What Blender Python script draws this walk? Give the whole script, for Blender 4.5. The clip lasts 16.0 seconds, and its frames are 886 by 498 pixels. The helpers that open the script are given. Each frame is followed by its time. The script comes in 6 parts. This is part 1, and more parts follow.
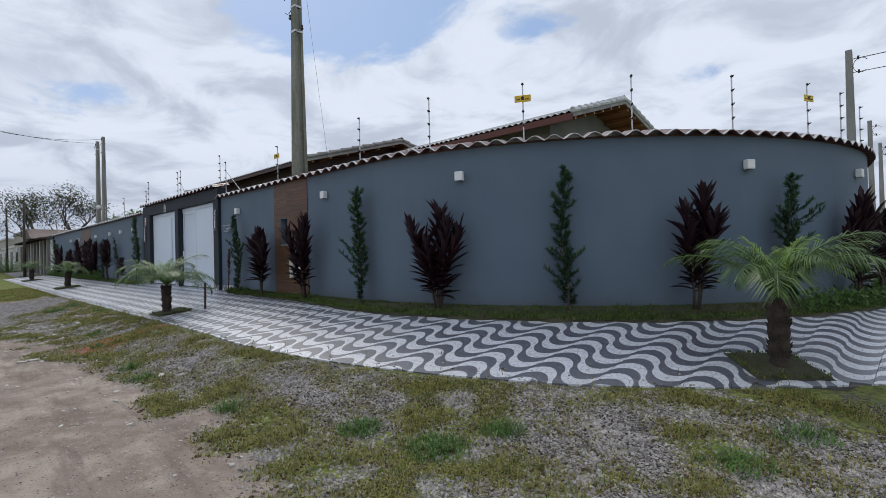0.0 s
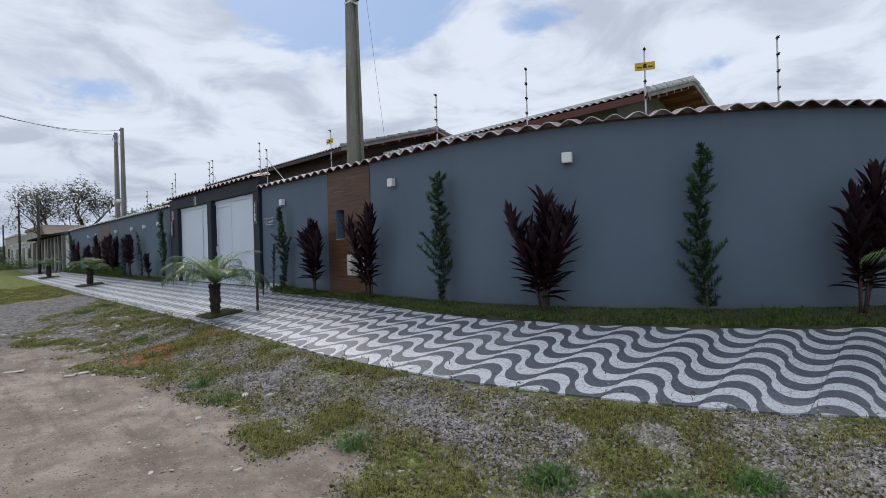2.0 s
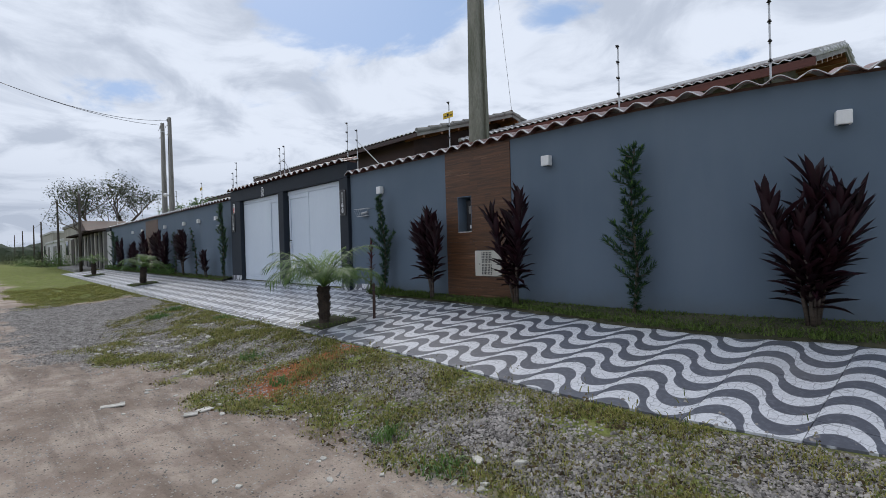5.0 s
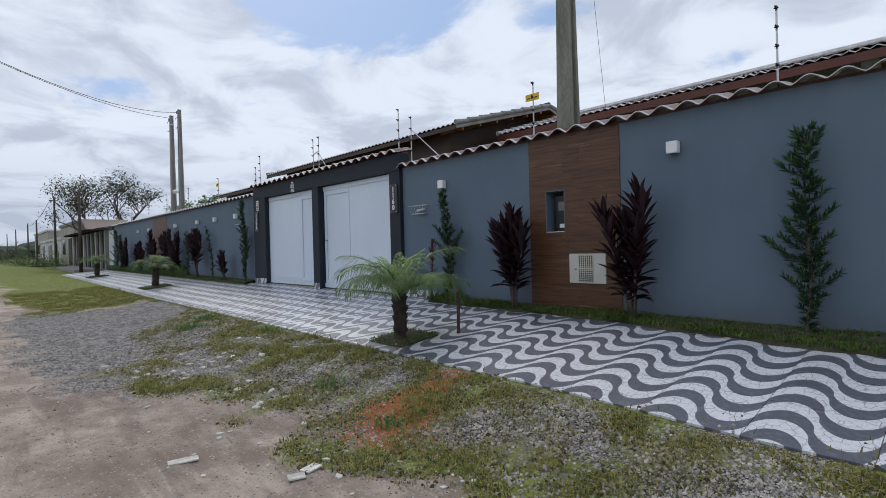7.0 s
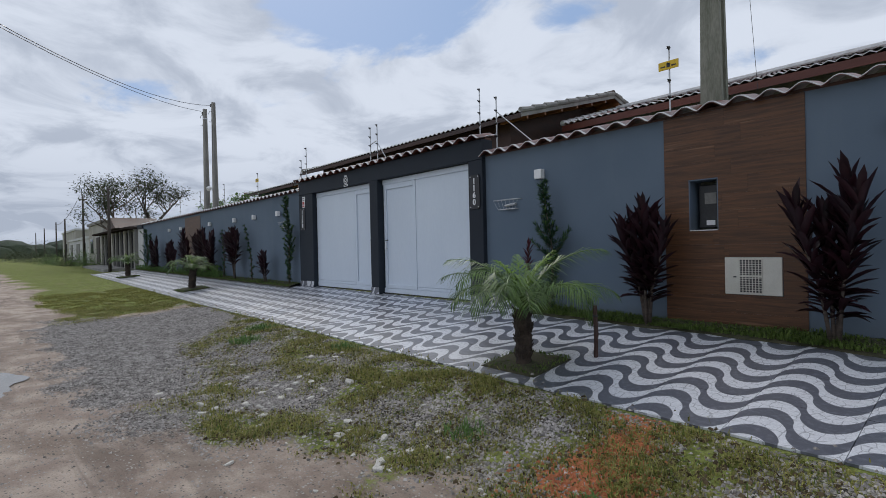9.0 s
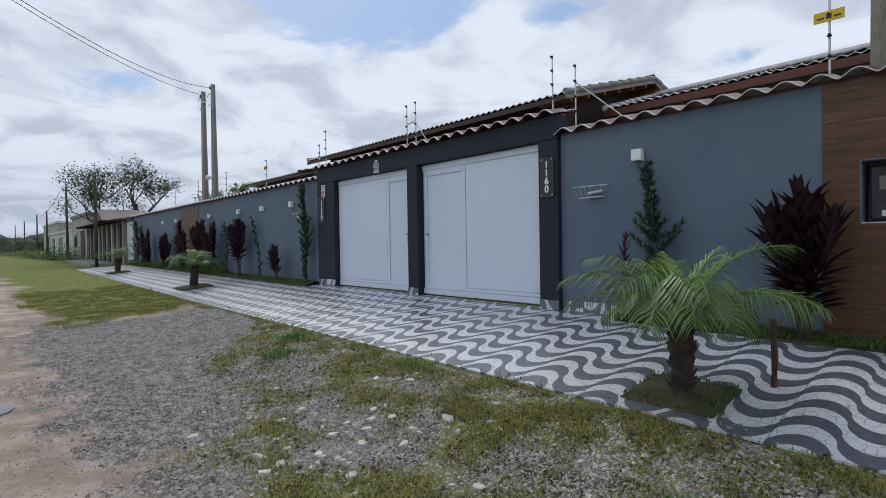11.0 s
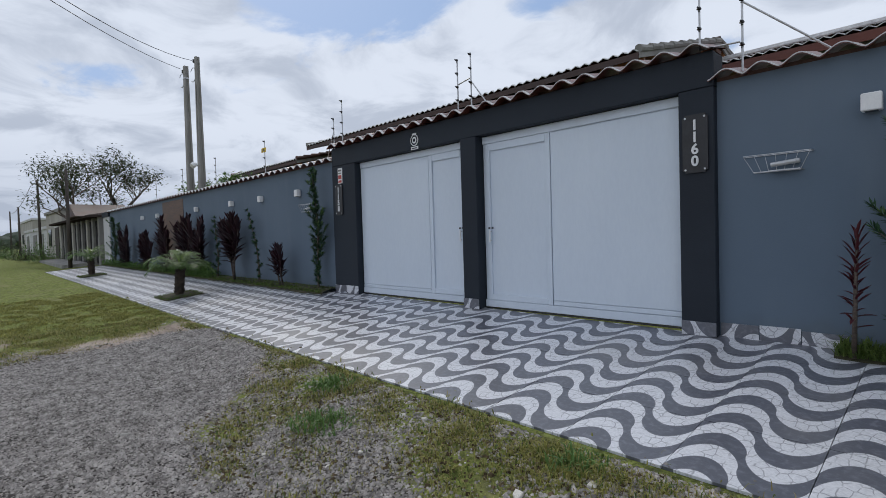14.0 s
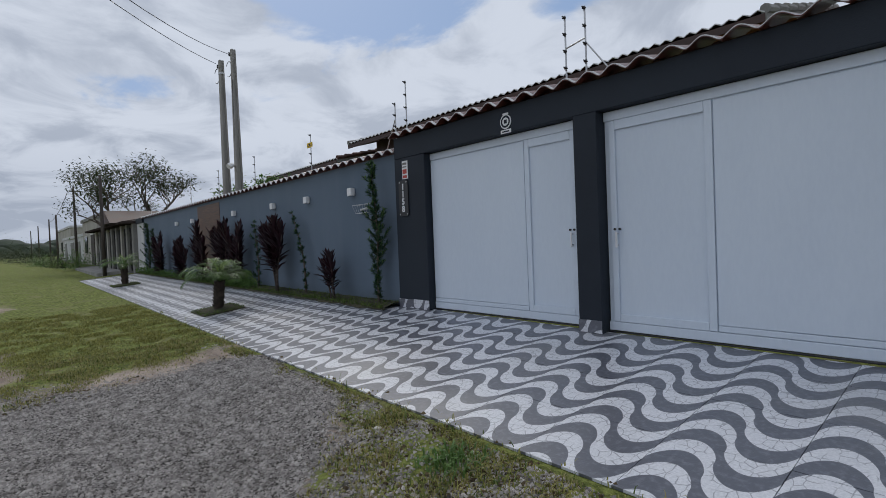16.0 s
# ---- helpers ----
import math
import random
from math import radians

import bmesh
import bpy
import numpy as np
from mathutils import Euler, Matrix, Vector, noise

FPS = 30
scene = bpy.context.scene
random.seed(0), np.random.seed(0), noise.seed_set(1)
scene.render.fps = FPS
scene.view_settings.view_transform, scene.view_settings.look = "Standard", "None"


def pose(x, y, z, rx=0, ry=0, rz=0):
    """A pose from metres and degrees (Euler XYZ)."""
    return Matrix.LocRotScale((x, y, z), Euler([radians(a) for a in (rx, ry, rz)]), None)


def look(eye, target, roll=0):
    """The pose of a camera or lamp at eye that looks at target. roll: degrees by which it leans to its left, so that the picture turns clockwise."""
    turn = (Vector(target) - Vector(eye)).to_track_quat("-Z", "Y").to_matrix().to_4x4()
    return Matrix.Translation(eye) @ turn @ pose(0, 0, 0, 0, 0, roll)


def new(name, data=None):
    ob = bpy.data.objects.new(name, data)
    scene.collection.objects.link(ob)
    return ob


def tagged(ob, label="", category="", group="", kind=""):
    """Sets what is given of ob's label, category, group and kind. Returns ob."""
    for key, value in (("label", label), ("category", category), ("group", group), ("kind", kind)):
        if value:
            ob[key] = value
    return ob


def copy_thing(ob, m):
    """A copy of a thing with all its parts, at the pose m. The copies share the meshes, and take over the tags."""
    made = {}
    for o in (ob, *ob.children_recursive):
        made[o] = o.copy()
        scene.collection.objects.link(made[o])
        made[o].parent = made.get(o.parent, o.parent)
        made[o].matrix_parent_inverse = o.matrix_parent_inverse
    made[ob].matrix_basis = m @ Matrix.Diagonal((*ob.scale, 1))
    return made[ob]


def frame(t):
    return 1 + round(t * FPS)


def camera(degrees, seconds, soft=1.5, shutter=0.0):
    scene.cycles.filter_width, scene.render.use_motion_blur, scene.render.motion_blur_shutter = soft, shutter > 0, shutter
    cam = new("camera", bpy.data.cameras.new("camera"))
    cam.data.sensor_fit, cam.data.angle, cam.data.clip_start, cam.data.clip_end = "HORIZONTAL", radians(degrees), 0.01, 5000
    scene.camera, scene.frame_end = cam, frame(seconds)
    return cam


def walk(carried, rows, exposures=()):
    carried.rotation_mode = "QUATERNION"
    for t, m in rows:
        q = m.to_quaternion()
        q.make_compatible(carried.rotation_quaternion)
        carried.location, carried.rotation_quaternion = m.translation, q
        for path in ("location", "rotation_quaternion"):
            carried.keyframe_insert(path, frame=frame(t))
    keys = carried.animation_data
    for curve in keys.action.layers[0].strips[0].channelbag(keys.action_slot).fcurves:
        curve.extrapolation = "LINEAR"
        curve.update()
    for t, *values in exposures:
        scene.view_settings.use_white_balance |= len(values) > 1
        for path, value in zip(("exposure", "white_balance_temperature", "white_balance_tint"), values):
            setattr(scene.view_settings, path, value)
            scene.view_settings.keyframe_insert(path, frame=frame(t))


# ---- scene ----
cam = camera(82.2, 16.0, soft=0.75)
PATH = [
    (0, (-0.12, 0.121, 0.925), (-1.528, 1.542, 0.945), -1.4),
    (0.5, (-0.595, 0.098, 0.953), (-2.01, 1.512, 0.962), -2.4),
    (1, (-1.06, -0.028, 0.947), (-2.482, 1.378, 0.95), -2.1),
    (1.5, (-1.49, -0.143, 0.973), (-2.913, 1.262, 0.974), -2.3),
    (2, (-1.946, -0.088, 0.958), (-3.366, 1.32, 0.958), -1.6),
    (2.5, (-2.398, -0.114, 0.968), (-3.825, 1.286, 0.968), -1.0),
    (3, (-2.918, -0.18, 0.992), (-4.358, 1.208, 0.994), -1.1),
    (3.5, (-3.377, -0.19, 0.969), (-4.828, 1.186, 0.963), -1.6),
    (4, (-3.87, -0.148, 0.973), (-5.34, 1.208, 0.964), -1.9),
    (4.2, (-4.054, -0.173, 0.954), (-5.534, 1.172, 0.944), -2.0),
    (6.3, (-5.958, -0.665, 1.054), (-7.408, 0.713, 1.043), -1.1),
    (6.5, (-6.143, -0.636, 1.027), (-7.596, 0.738, 1.015), -1.6),
    (7, (-6.629, -0.585, 1.055), (-8.086, 0.785, 1.044), -1.5),
    (7.5, (-7.061, -0.596, 1.051), (-8.525, 0.767, 1.046), -0.8),
    (8, (-7.55, -0.664, 1.063), (-9.017, 0.696, 1.057), -0.8),
    (8.5, (-8.045, -0.605, 1.054), (-9.518, 0.748, 1.048), -1.2),
    (9, (-8.506, -0.561, 1.097), (-10.007, 0.76, 1.088), -1.3),
    (9.2, (-8.702, -0.579, 1.072), (-10.211, 0.733, 1.068), -1.5),
    (11.3, (-10.588, -0.509, 1.1), (-12.054, 0.852, 1.072), -0.9),
    (11.5, (-10.76, -0.451, 1.079), (-12.229, 0.906, 1.046), -0.9),
    (12, (-11.222, -0.275, 1.127), (-12.68, 1.093, 1.085), -1.1),
    (12.5, (-11.691, -0.175, 1.119), (-13.141, 1.202, 1.071), -1.4),
    (13, (-12.096, -0.071, 1.166), (-13.535, 1.317, 1.112), -1.9),
    (13.5, (-12.514, 0.136, 1.187), (-13.947, 1.531, 1.133), -2.2),
    (14, (-12.92, 0.258, 1.195), (-14.357, 1.648, 1.137), -1.7),
    (14.5, (-13.397, 0.392, 1.23), (-14.84, 1.776, 1.173), -1.6),
    (15, (-13.832, 0.543, 1.211), (-15.28, 1.921, 1.154), -2.0),
    (15.5, (-14.289, 0.654, 1.205), (-15.774, 1.992, 1.156), -2.3),
    (16, (-14.753, 0.663, 1.241), (-16.258, 1.98, 1.199), -2.3),
]
walk(cam, [(t, look(eye, target, roll)) for t, eye, target, roll in PATH],
     exposures=((0.0, 0.0), (4.0, 0.02), (8.3, 0.06), (9.0, -0.14), (11.5, 0.05), (12.5, 0.05), (14.0, -0.05), (16.0, -0.28)))

# ---- ground levels and the line of the front wall ----
CX, CY, RW = -8.3, 13.03, 7.1          # centre and radius of the rounded corner
WALL_Y = 5.93                          # street face of the straight wall
PAVE = 2.65                            # width of the pavement
RAD = math.pi / 180


def wall_distance(x, y):
    """Metres in front of the street face of the wall."""
    if x <= CX:
        return WALL_Y - y
    return math.hypot(x - CX, y - CY) - RW


def at_wall(s, d):
    """Plan point and heading: s metres along the wall from the start of the corner, d metres in front of it."""
    if s <= 0:
        return CX + s, WALL_Y - d, 0.0
    a = min(s / RW, 1.75)
    x, y = CX + (RW + d) * math.sin(a), CY - (RW + d) * math.cos(a)
    rest = max(0.0, s - 1.75 * RW)
    return x + rest * math.cos(a), y + rest * math.sin(a), a


def base_level(x):
    return float(np.interp(x, (-60, -42, -21, -6, 0, 6), (.42, .2, .1, .02, -.03, -.1)))


def edge_level(x):
    return float(np.interp(x, (-60, -35, -22, -9, -5, -3, 4), (.2, -.06, -.2, -.26, -.40, -.47, -.6)))


def pave_level(x, d):
    return base_level(x) + (edge_level(x) - base_level(x)) * d / 2.6


def road_level(x):
    return float(np.interp(x, (-200, -60, -35, -16, -12, -4, 6, 60), (.4, .16, -.16, -.42, -.5, -.66, -.8, -.8)))


def ground_level(x, y):
    d = wall_distance(x, y)
    if d < PAVE - 0.22:
        return pave_level(x, max(d, 0)) - .16
    k = max(0.0, min(1.0, (d - PAVE - 0.1) / 1.5))
    k = k * k * (3 - 2 * k)
    return (edge_level(x) - .026) * (1 - k) + road_level(x) * k


# ---- world and sun ----
def nd(tree, kind, ins=None):
    n = tree.nodes.new(kind)
    for key, v in (ins or {}).items():
        if isinstance(v, bpy.types.NodeSocket):
            tree.links.new(v, n.inputs[key])
        else:
            n.inputs[key].default_value = v
    return n


def calc(tree, op, a, b=0.0, clamp=False):
    n = tree.nodes.new("ShaderNodeMath")
    n.operation, n.use_clamp = op, clamp
    for i, v in ((0, a), (1, b)):
        if isinstance(v, bpy.types.NodeSocket):
            tree.links.new(v, n.inputs[i])
        else:
            n.inputs[i].default_value = v
    return n.outputs[0]


def mix(tree, f, a, b):
    n = tree.nodes.new("ShaderNodeMix")
    n.data_type = "RGBA"
    for i, v in ((0, f), (6, a), (7, b)):
        if isinstance(v, bpy.types.NodeSocket):
            tree.links.new(v, n.inputs[i])
        else:
            n.inputs[i].default_value = v if i == 0 else (*v[:3], 1)
    return n.outputs[2]


def ramp(tree, f, lo, hi):
    n = nd(tree, "ShaderNodeMapRange", {0: f, 1: lo, 2: hi})
    n.interpolation_type = "SMOOTHSTEP"
    return n.outputs[0]


def noisy(tree, vec, scale, detail=4.0, rough=0.55, distort=0.0):
    return nd(tree, "ShaderNodeTexNoise", {"Vector": vec, "Scale": scale, "Detail": detail, "Roughness": rough, "Distortion": distort}).outputs[0]


SUN_UP, SUN_TURN = 46.0, -70.0      # elevation and compass turn from +y towards +x
world = bpy.data.worlds.new("overcast_sky")
scene.world = world
world.use_nodes = True
wt = world.node_tree
wt.nodes.clear()
sky = nd(wt, "ShaderNodeTexSky")
sky.sky_type, sky.sun_disc = "NISHITA", False
sky.sun_elevation, sky.sun_rotation = radians(SUN_UP), radians(SUN_TURN)
sky.air_density, sky.dust_density, sky.ozone_density = 1.0, 1.5, 1.5
coord = nd(wt, "ShaderNodeTexCoord").outputs["Generated"]
sep = nd(wt, "ShaderNodeSeparateXYZ", {0: coord})
up = calc(wt, "ADD", calc(wt, "MAXIMUM", sep.outputs[2], 0.0), 0.22)
flat = nd(wt, "ShaderNodeCombineXYZ", {0: calc(wt, "DIVIDE", sep.outputs[0], up), 1: calc(wt, "DIVIDE", sep.outputs[1], up), 2: 0.0}).outputs[0]
big = noisy(wt, flat, 1.5, 9.0, 0.56, 0.6)
soft = noisy(wt, flat, 2.5, 9.0, 0.58, 0.5)


def gap(px, py, size):
    """A thinner place in the cloud cover."""
    away = nd(wt, "ShaderNodeVectorMath", {0: flat, 1: (px, py, 0.0)})
    away.operation = "DISTANCE"
    return ramp(wt, away.outputs["Value"], size, 0.0)


holes = 0.0
for hx, hy, hs, hk in ((-1.20, 0.78, 0.50, 1.0), (-0.95, 0.58, 0.60, 0.8), (-1.98, 0.30, 0.36, 0.5), (-0.54, 1.78, 0.22, 0.6), (-0.84, 1.22, 0.20, 0.5)):
    holes = calc(wt, "ADD", calc(wt, "MULTIPLY", gap(hx, hy, hs), hk), holes)
wisp = calc(wt, "MULTIPLY", calc(wt, "SUBTRACT", noisy(wt, flat, 5.5, 6.0, 0.6, 0.8), 0.5), 0.22)
cover = ramp(wt, calc(wt, "SUBTRACT", calc(wt, "ADD", calc(wt, "ADD", big, wisp), 0.20), calc(wt, "MULTIPLY", holes, 0.42)), 0.42, 0.55)
low = ramp(wt, sep.outputs[2], 0.22, 0.02)
grey = calc(wt, "ADD", calc(wt, "MULTIPLY", ramp(wt, soft, 0.42, 0.66), 0.8), calc(wt, "MULTIPLY", low, 0.55), True)
cloud = mix(wt, grey, (0.745, 0.81, 0.93), (0.445, 0.505, 0.62))
blue = nd(wt, "ShaderNodeVectorMath", {0: sky.outputs[0], 3: 0.095})
blue.operation = "SCALE"
veil = mix(wt, 0.75, blue.outputs[0], (0.33, 0.49, 0.79))
shown = mix(wt, calc(wt, "MAXIMUM", cover, calc(wt, "MULTIPLY", low, 0.9)), veil, cloud)
back = nd(wt, "ShaderNodeBackground", {0: shown, 1: 1.0})
wout = nd(wt, "ShaderNodeOutputWorld", {0: back.outputs[0]})

sun = new("sun", bpy.data.lights.new("sun", "SUN"))
sun.data.energy, sun.data.angle, sun.data.color = 1.25, radians(24), (1.0, 0.96, 0.9)
sun_way = Vector((math.sin(SUN_TURN * RAD) * math.cos(SUN_UP * RAD), math.cos(SUN_TURN * RAD) * math.cos(SUN_UP * RAD), math.sin(SUN_UP * RAD)))
sun.matrix_world = look(sun_way * 40, (0, 0, 0))


# ---- materials ----
def material(name):
    m = bpy.data.materials.new(name)
    m.use_nodes = True
    t = m.node_tree
    return m, t, t.nodes["Principled BSDF"]


def object_coords(t):
    return nd(t, "ShaderNodeTexCoord").outputs["Object"]


def bumped(t, bsdf, height, strength, distance=0.01):
    b = nd(t, "ShaderNodeBump", {"Height": height, "Strength": strength, "Distance": distance})
    t.links.new(b.outputs[0], bsdf.inputs["Normal"])


def surface(name, a, b, rough=0.8, large=1.2, fine=40.0, bump=0.3, metal=0.0, speck=0.35, stretch=(1, 1, 1), vary=0.0, spec=0.5):
    """A plain worn surface: two colours in large stains and fine grain, with relief."""
    m, t, p = material(name)
    vec = nd(t, "ShaderNodeMapping", {0: object_coords(t), 3: stretch}).outputs[0]
    big_, small = noisy(t, vec, large, 5.0), noisy(t, vec, fine, 4.0, 0.65)
    f = calc(t, "ADD", calc(t, "MULTIPLY", ramp(t, big_, 0.35, 0.65), 1 - speck), calc(t, "MULTIPLY", ramp(t, small, 0.35, 0.65), speck))
    col = mix(t, f, a, b)
    if vary:
        rnd = nd(t, "ShaderNodeObjectInfo").outputs["Random"]
        hsv = nd(t, "ShaderNodeHueSaturation", {"Color": col, "Value": calc(t, "ADD", calc(t, "MULTIPLY", rnd, vary), 1 - vary / 2)})
        col = hsv.outputs[0]
    t.links.new(col, p.inputs["Base Color"])
    t.links.new(calc(t, "ADD", calc(t, "MULTIPLY", big_, 0.25), rough - 0.12, True), p.inputs["Roughness"])
    p.inputs["Metallic"].default_value = metal
    p.inputs["Specular IOR Level"].default_value = spec
    bumped(t, p, small, bump, 0.01)
    return m


def leaf_material(name, a, b, rough=0.45, shine=0.4, through_light=0.25):
    """Small pieces that differ one from the next; leaves let a little light through."""
    m, t, p = material(name)
    g = nd(t, "ShaderNodeNewGeometry").outputs["Random Per Island"]
    n = noisy(t, object_coords(t), 9.0, 3.0)
    f = calc(t, "ADD", calc(t, "MULTIPLY", g, 0.6), calc(t, "MULTIPLY", ramp(t, n, 0.3, 0.7), 0.4))
    t.links.new(mix(t, f, a, b), p.inputs["Base Color"])
    p.inputs["Roughness"].default_value = rough
    p.inputs["Specular IOR Level"].default_value = shine
    thin = nd(t, "ShaderNodeBsdfTranslucent", {0: mix(t, f, a, b)})
    both = nd(t, "ShaderNodeMixShader", {0: through_light, 1: p.outputs[0], 2: thin.outputs[0]})
    t.links.new(both.outputs[0], t.nodes["Material Output"].inputs[0])
    return m


def stucco_material():
    m, t, p = material("blue_grey_stucco")
    vec = object_coords(t)
    streak = noisy(t, nd(t, "ShaderNodeMapping", {0: vec, 3: (1.6, 1.6, 0.25)}).outputs[0], 1.6, 5.0)
    patch, grain = noisy(t, vec, 0.5, 4.0), noisy(t, vec, 130.0, 3.0, 0.6)
    z = nd(t, "ShaderNodeSeparateXYZ", {0: vec}).outputs[2]
    splash = calc(t, "MULTIPLY", ramp(t, calc(t, "ADD", z, calc(t, "MULTIPLY", noisy(t, vec, 3.0, 5.0), 0.5)), 0.62, 0.2), 0.45)
    col = mix(t, ramp(t, patch, 0.3, 0.7), (0.108, 0.147, 0.196), (0.128, 0.168, 0.219))
    col = mix(t, calc(t, "MULTIPLY", ramp(t, streak, 0.5, 0.75), 0.35), col, (0.146, 0.184, 0.228))
    col = mix(t, splash, col, (0.095, 0.105, 0.105))
    t.links.new(col, p.inputs["Base Color"])
    p.inputs["Roughness"].default_value = 0.75
    p.inputs["Specular IOR Level"].default_value = 0.3
    bumped(t, p, calc(t, "ADD", grain, calc(t, "MULTIPLY", patch, 1.5)), 0.35, 0.004)
    return m


def wave_tile_material():
    """Ceramic paving printed with dark and white waves; the light bands show a mosaic of small stones."""
    m, t, p = material("wave_tile")
    uv = nd(t, "ShaderNodeUVMap")
    uv.uv_map = "waves"
    s = nd(t, "ShaderNodeSeparateXYZ", {0: uv.outputs[0]})
    turn = calc(t, "MULTIPLY", s.outputs[0], 2 * math.pi)
    swing = calc(t, "SINE", turn)
    arch = calc(t, "MULTIPLY", calc(t, "SIGN", swing), calc(t, "POWER", calc(t, "ABSOLUTE", swing), 0.6))
    v = calc(t, "ADD", s.outputs[1], calc(t, "MULTIPLY", arch, 0.60))
    tri = calc(t, "PINGPONG", v, 0.5)
    dark = ramp(t, tri, 0.262, 0.245)
    metres = nd(t, "ShaderNodeMapping", {0: uv.outputs[0], 3: (0.7115, 0.35, 1)}).outputs[0]
    nz = nd(t, "ShaderNodeVectorMath", {0: nd(t, "ShaderNodeTexNoise", {"Vector": metres, "Scale": 8.0}).outputs["Color"], 3: 0.05})
    nz.operation = "SCALE"
    moved = nd(t, "ShaderNodeVectorMath", {0: metres, 1: nz.outputs[0]})
    moved.operation = "ADD"
    squashed = nd(t, "ShaderNodeMapping", {0: moved.outputs[0], 3: (1.0, 0.75, 1)}).outputs[0]
    cells = nd(t, "ShaderNodeTexVoronoi", {"Vector": squashed, "Scale": 15.0, "Randomness": 0.75})
    cells.feature = "DISTANCE_TO_EDGE"
    crack = calc(t, "MULTIPLY", ramp(t, cells.outputs[0], 0.075, 0.01), ramp(t, noisy(t, metres, 9.0, 2.0), 0.36, 0.56))
    dirt = noisy(t, object_coords(t), 0.7, 6.0)
    fine = noisy(t, object_coords(t), 60.0, 4.0)
    light = mix(t, calc(t, "MULTIPLY", crack, 0.68), mix(t, ramp(t, fine, 0.3, 0.7), (0.55, 0.56, 0.60), (0.68, 0.69, 0.725)), (0.16, 0.165, 0.19))
    deep = mix(t, ramp(t, noisy(t, metres, 22.0, 4.0), 0.45, 0.75), (0.088, 0.094, 0.118), (0.155, 0.163, 0.195))
    col = mix(t, dark, light, deep)
    col = mix(t, calc(t, "MULTIPLY", ramp(t, dirt, 0.5, 0.75), 0.28), col, (0.26, 0.25, 0.235))
    t.links.new(col, p.inputs["Base Color"])
    t.links.new(calc(t, "ADD", calc(t, "MULTIPLY", dirt, 0.30), 0.20), p.inputs["Roughness"])
    p.inputs["IOR"].default_value = 1.85
    bumped(t, p, calc(t, "ADD", fine, calc(t, "MULTIPLY", crack, -1.0)), 0.12, 0.004)
    return m


def wood_tile_material():
    m, t, p = material("wood_grain_tile")
    vec = object_coords(t)
    rnd = nd(t, "ShaderNodeObjectInfo").outputs["Random"]
    shift = nd(t, "ShaderNodeCombineXYZ", {0: calc(t, "MULTIPLY", rnd, 9.0), 1: 0.0, 2: calc(t, "MULTIPLY", rnd, 5.0)}).outputs[0]
    moved = nd(t, "ShaderNodeVectorMath", {0: vec, 1: shift})
    moved.operation = "ADD"
    long_ = nd(t, "ShaderNodeMapping", {0: moved.outputs[0], 3: (0.8, 1.0, 14.0)}).outputs[0]
    grain, fine = noisy(t, long_, 2.2, 8.0, 0.6, 0.6), noisy(t, long_, 14.0, 4.0)
    col = mix(t, ramp(t, grain, 0.3, 0.7), (0.048, 0.019, 0.007), (0.128, 0.052, 0.019))
    col = mix(t, calc(t, "MULTIPLY", ramp(t, fine, 0.5, 0.7), 0.4), col, (0.045, 0.02, 0.01))
    col = mix(t, calc(t, "MULTIPLY", ramp(t, noisy(t, long_, 1.3, 3.0), 0.60, 0.72), 0.45), col, (0.25, 0.14, 0.08))
    hsv = nd(t, "ShaderNodeHueSaturation", {"Color": col, "Value": calc(t, "ADD", calc(t, "MULTIPLY", rnd, 0.08), 0.96)})
    t.links.new(hsv.outputs[0], p.inputs["Base Color"])
    p.inputs["Roughness"].default_value = 0.5
    bumped(t, p, grain, 0.15, 0.004)
    return m


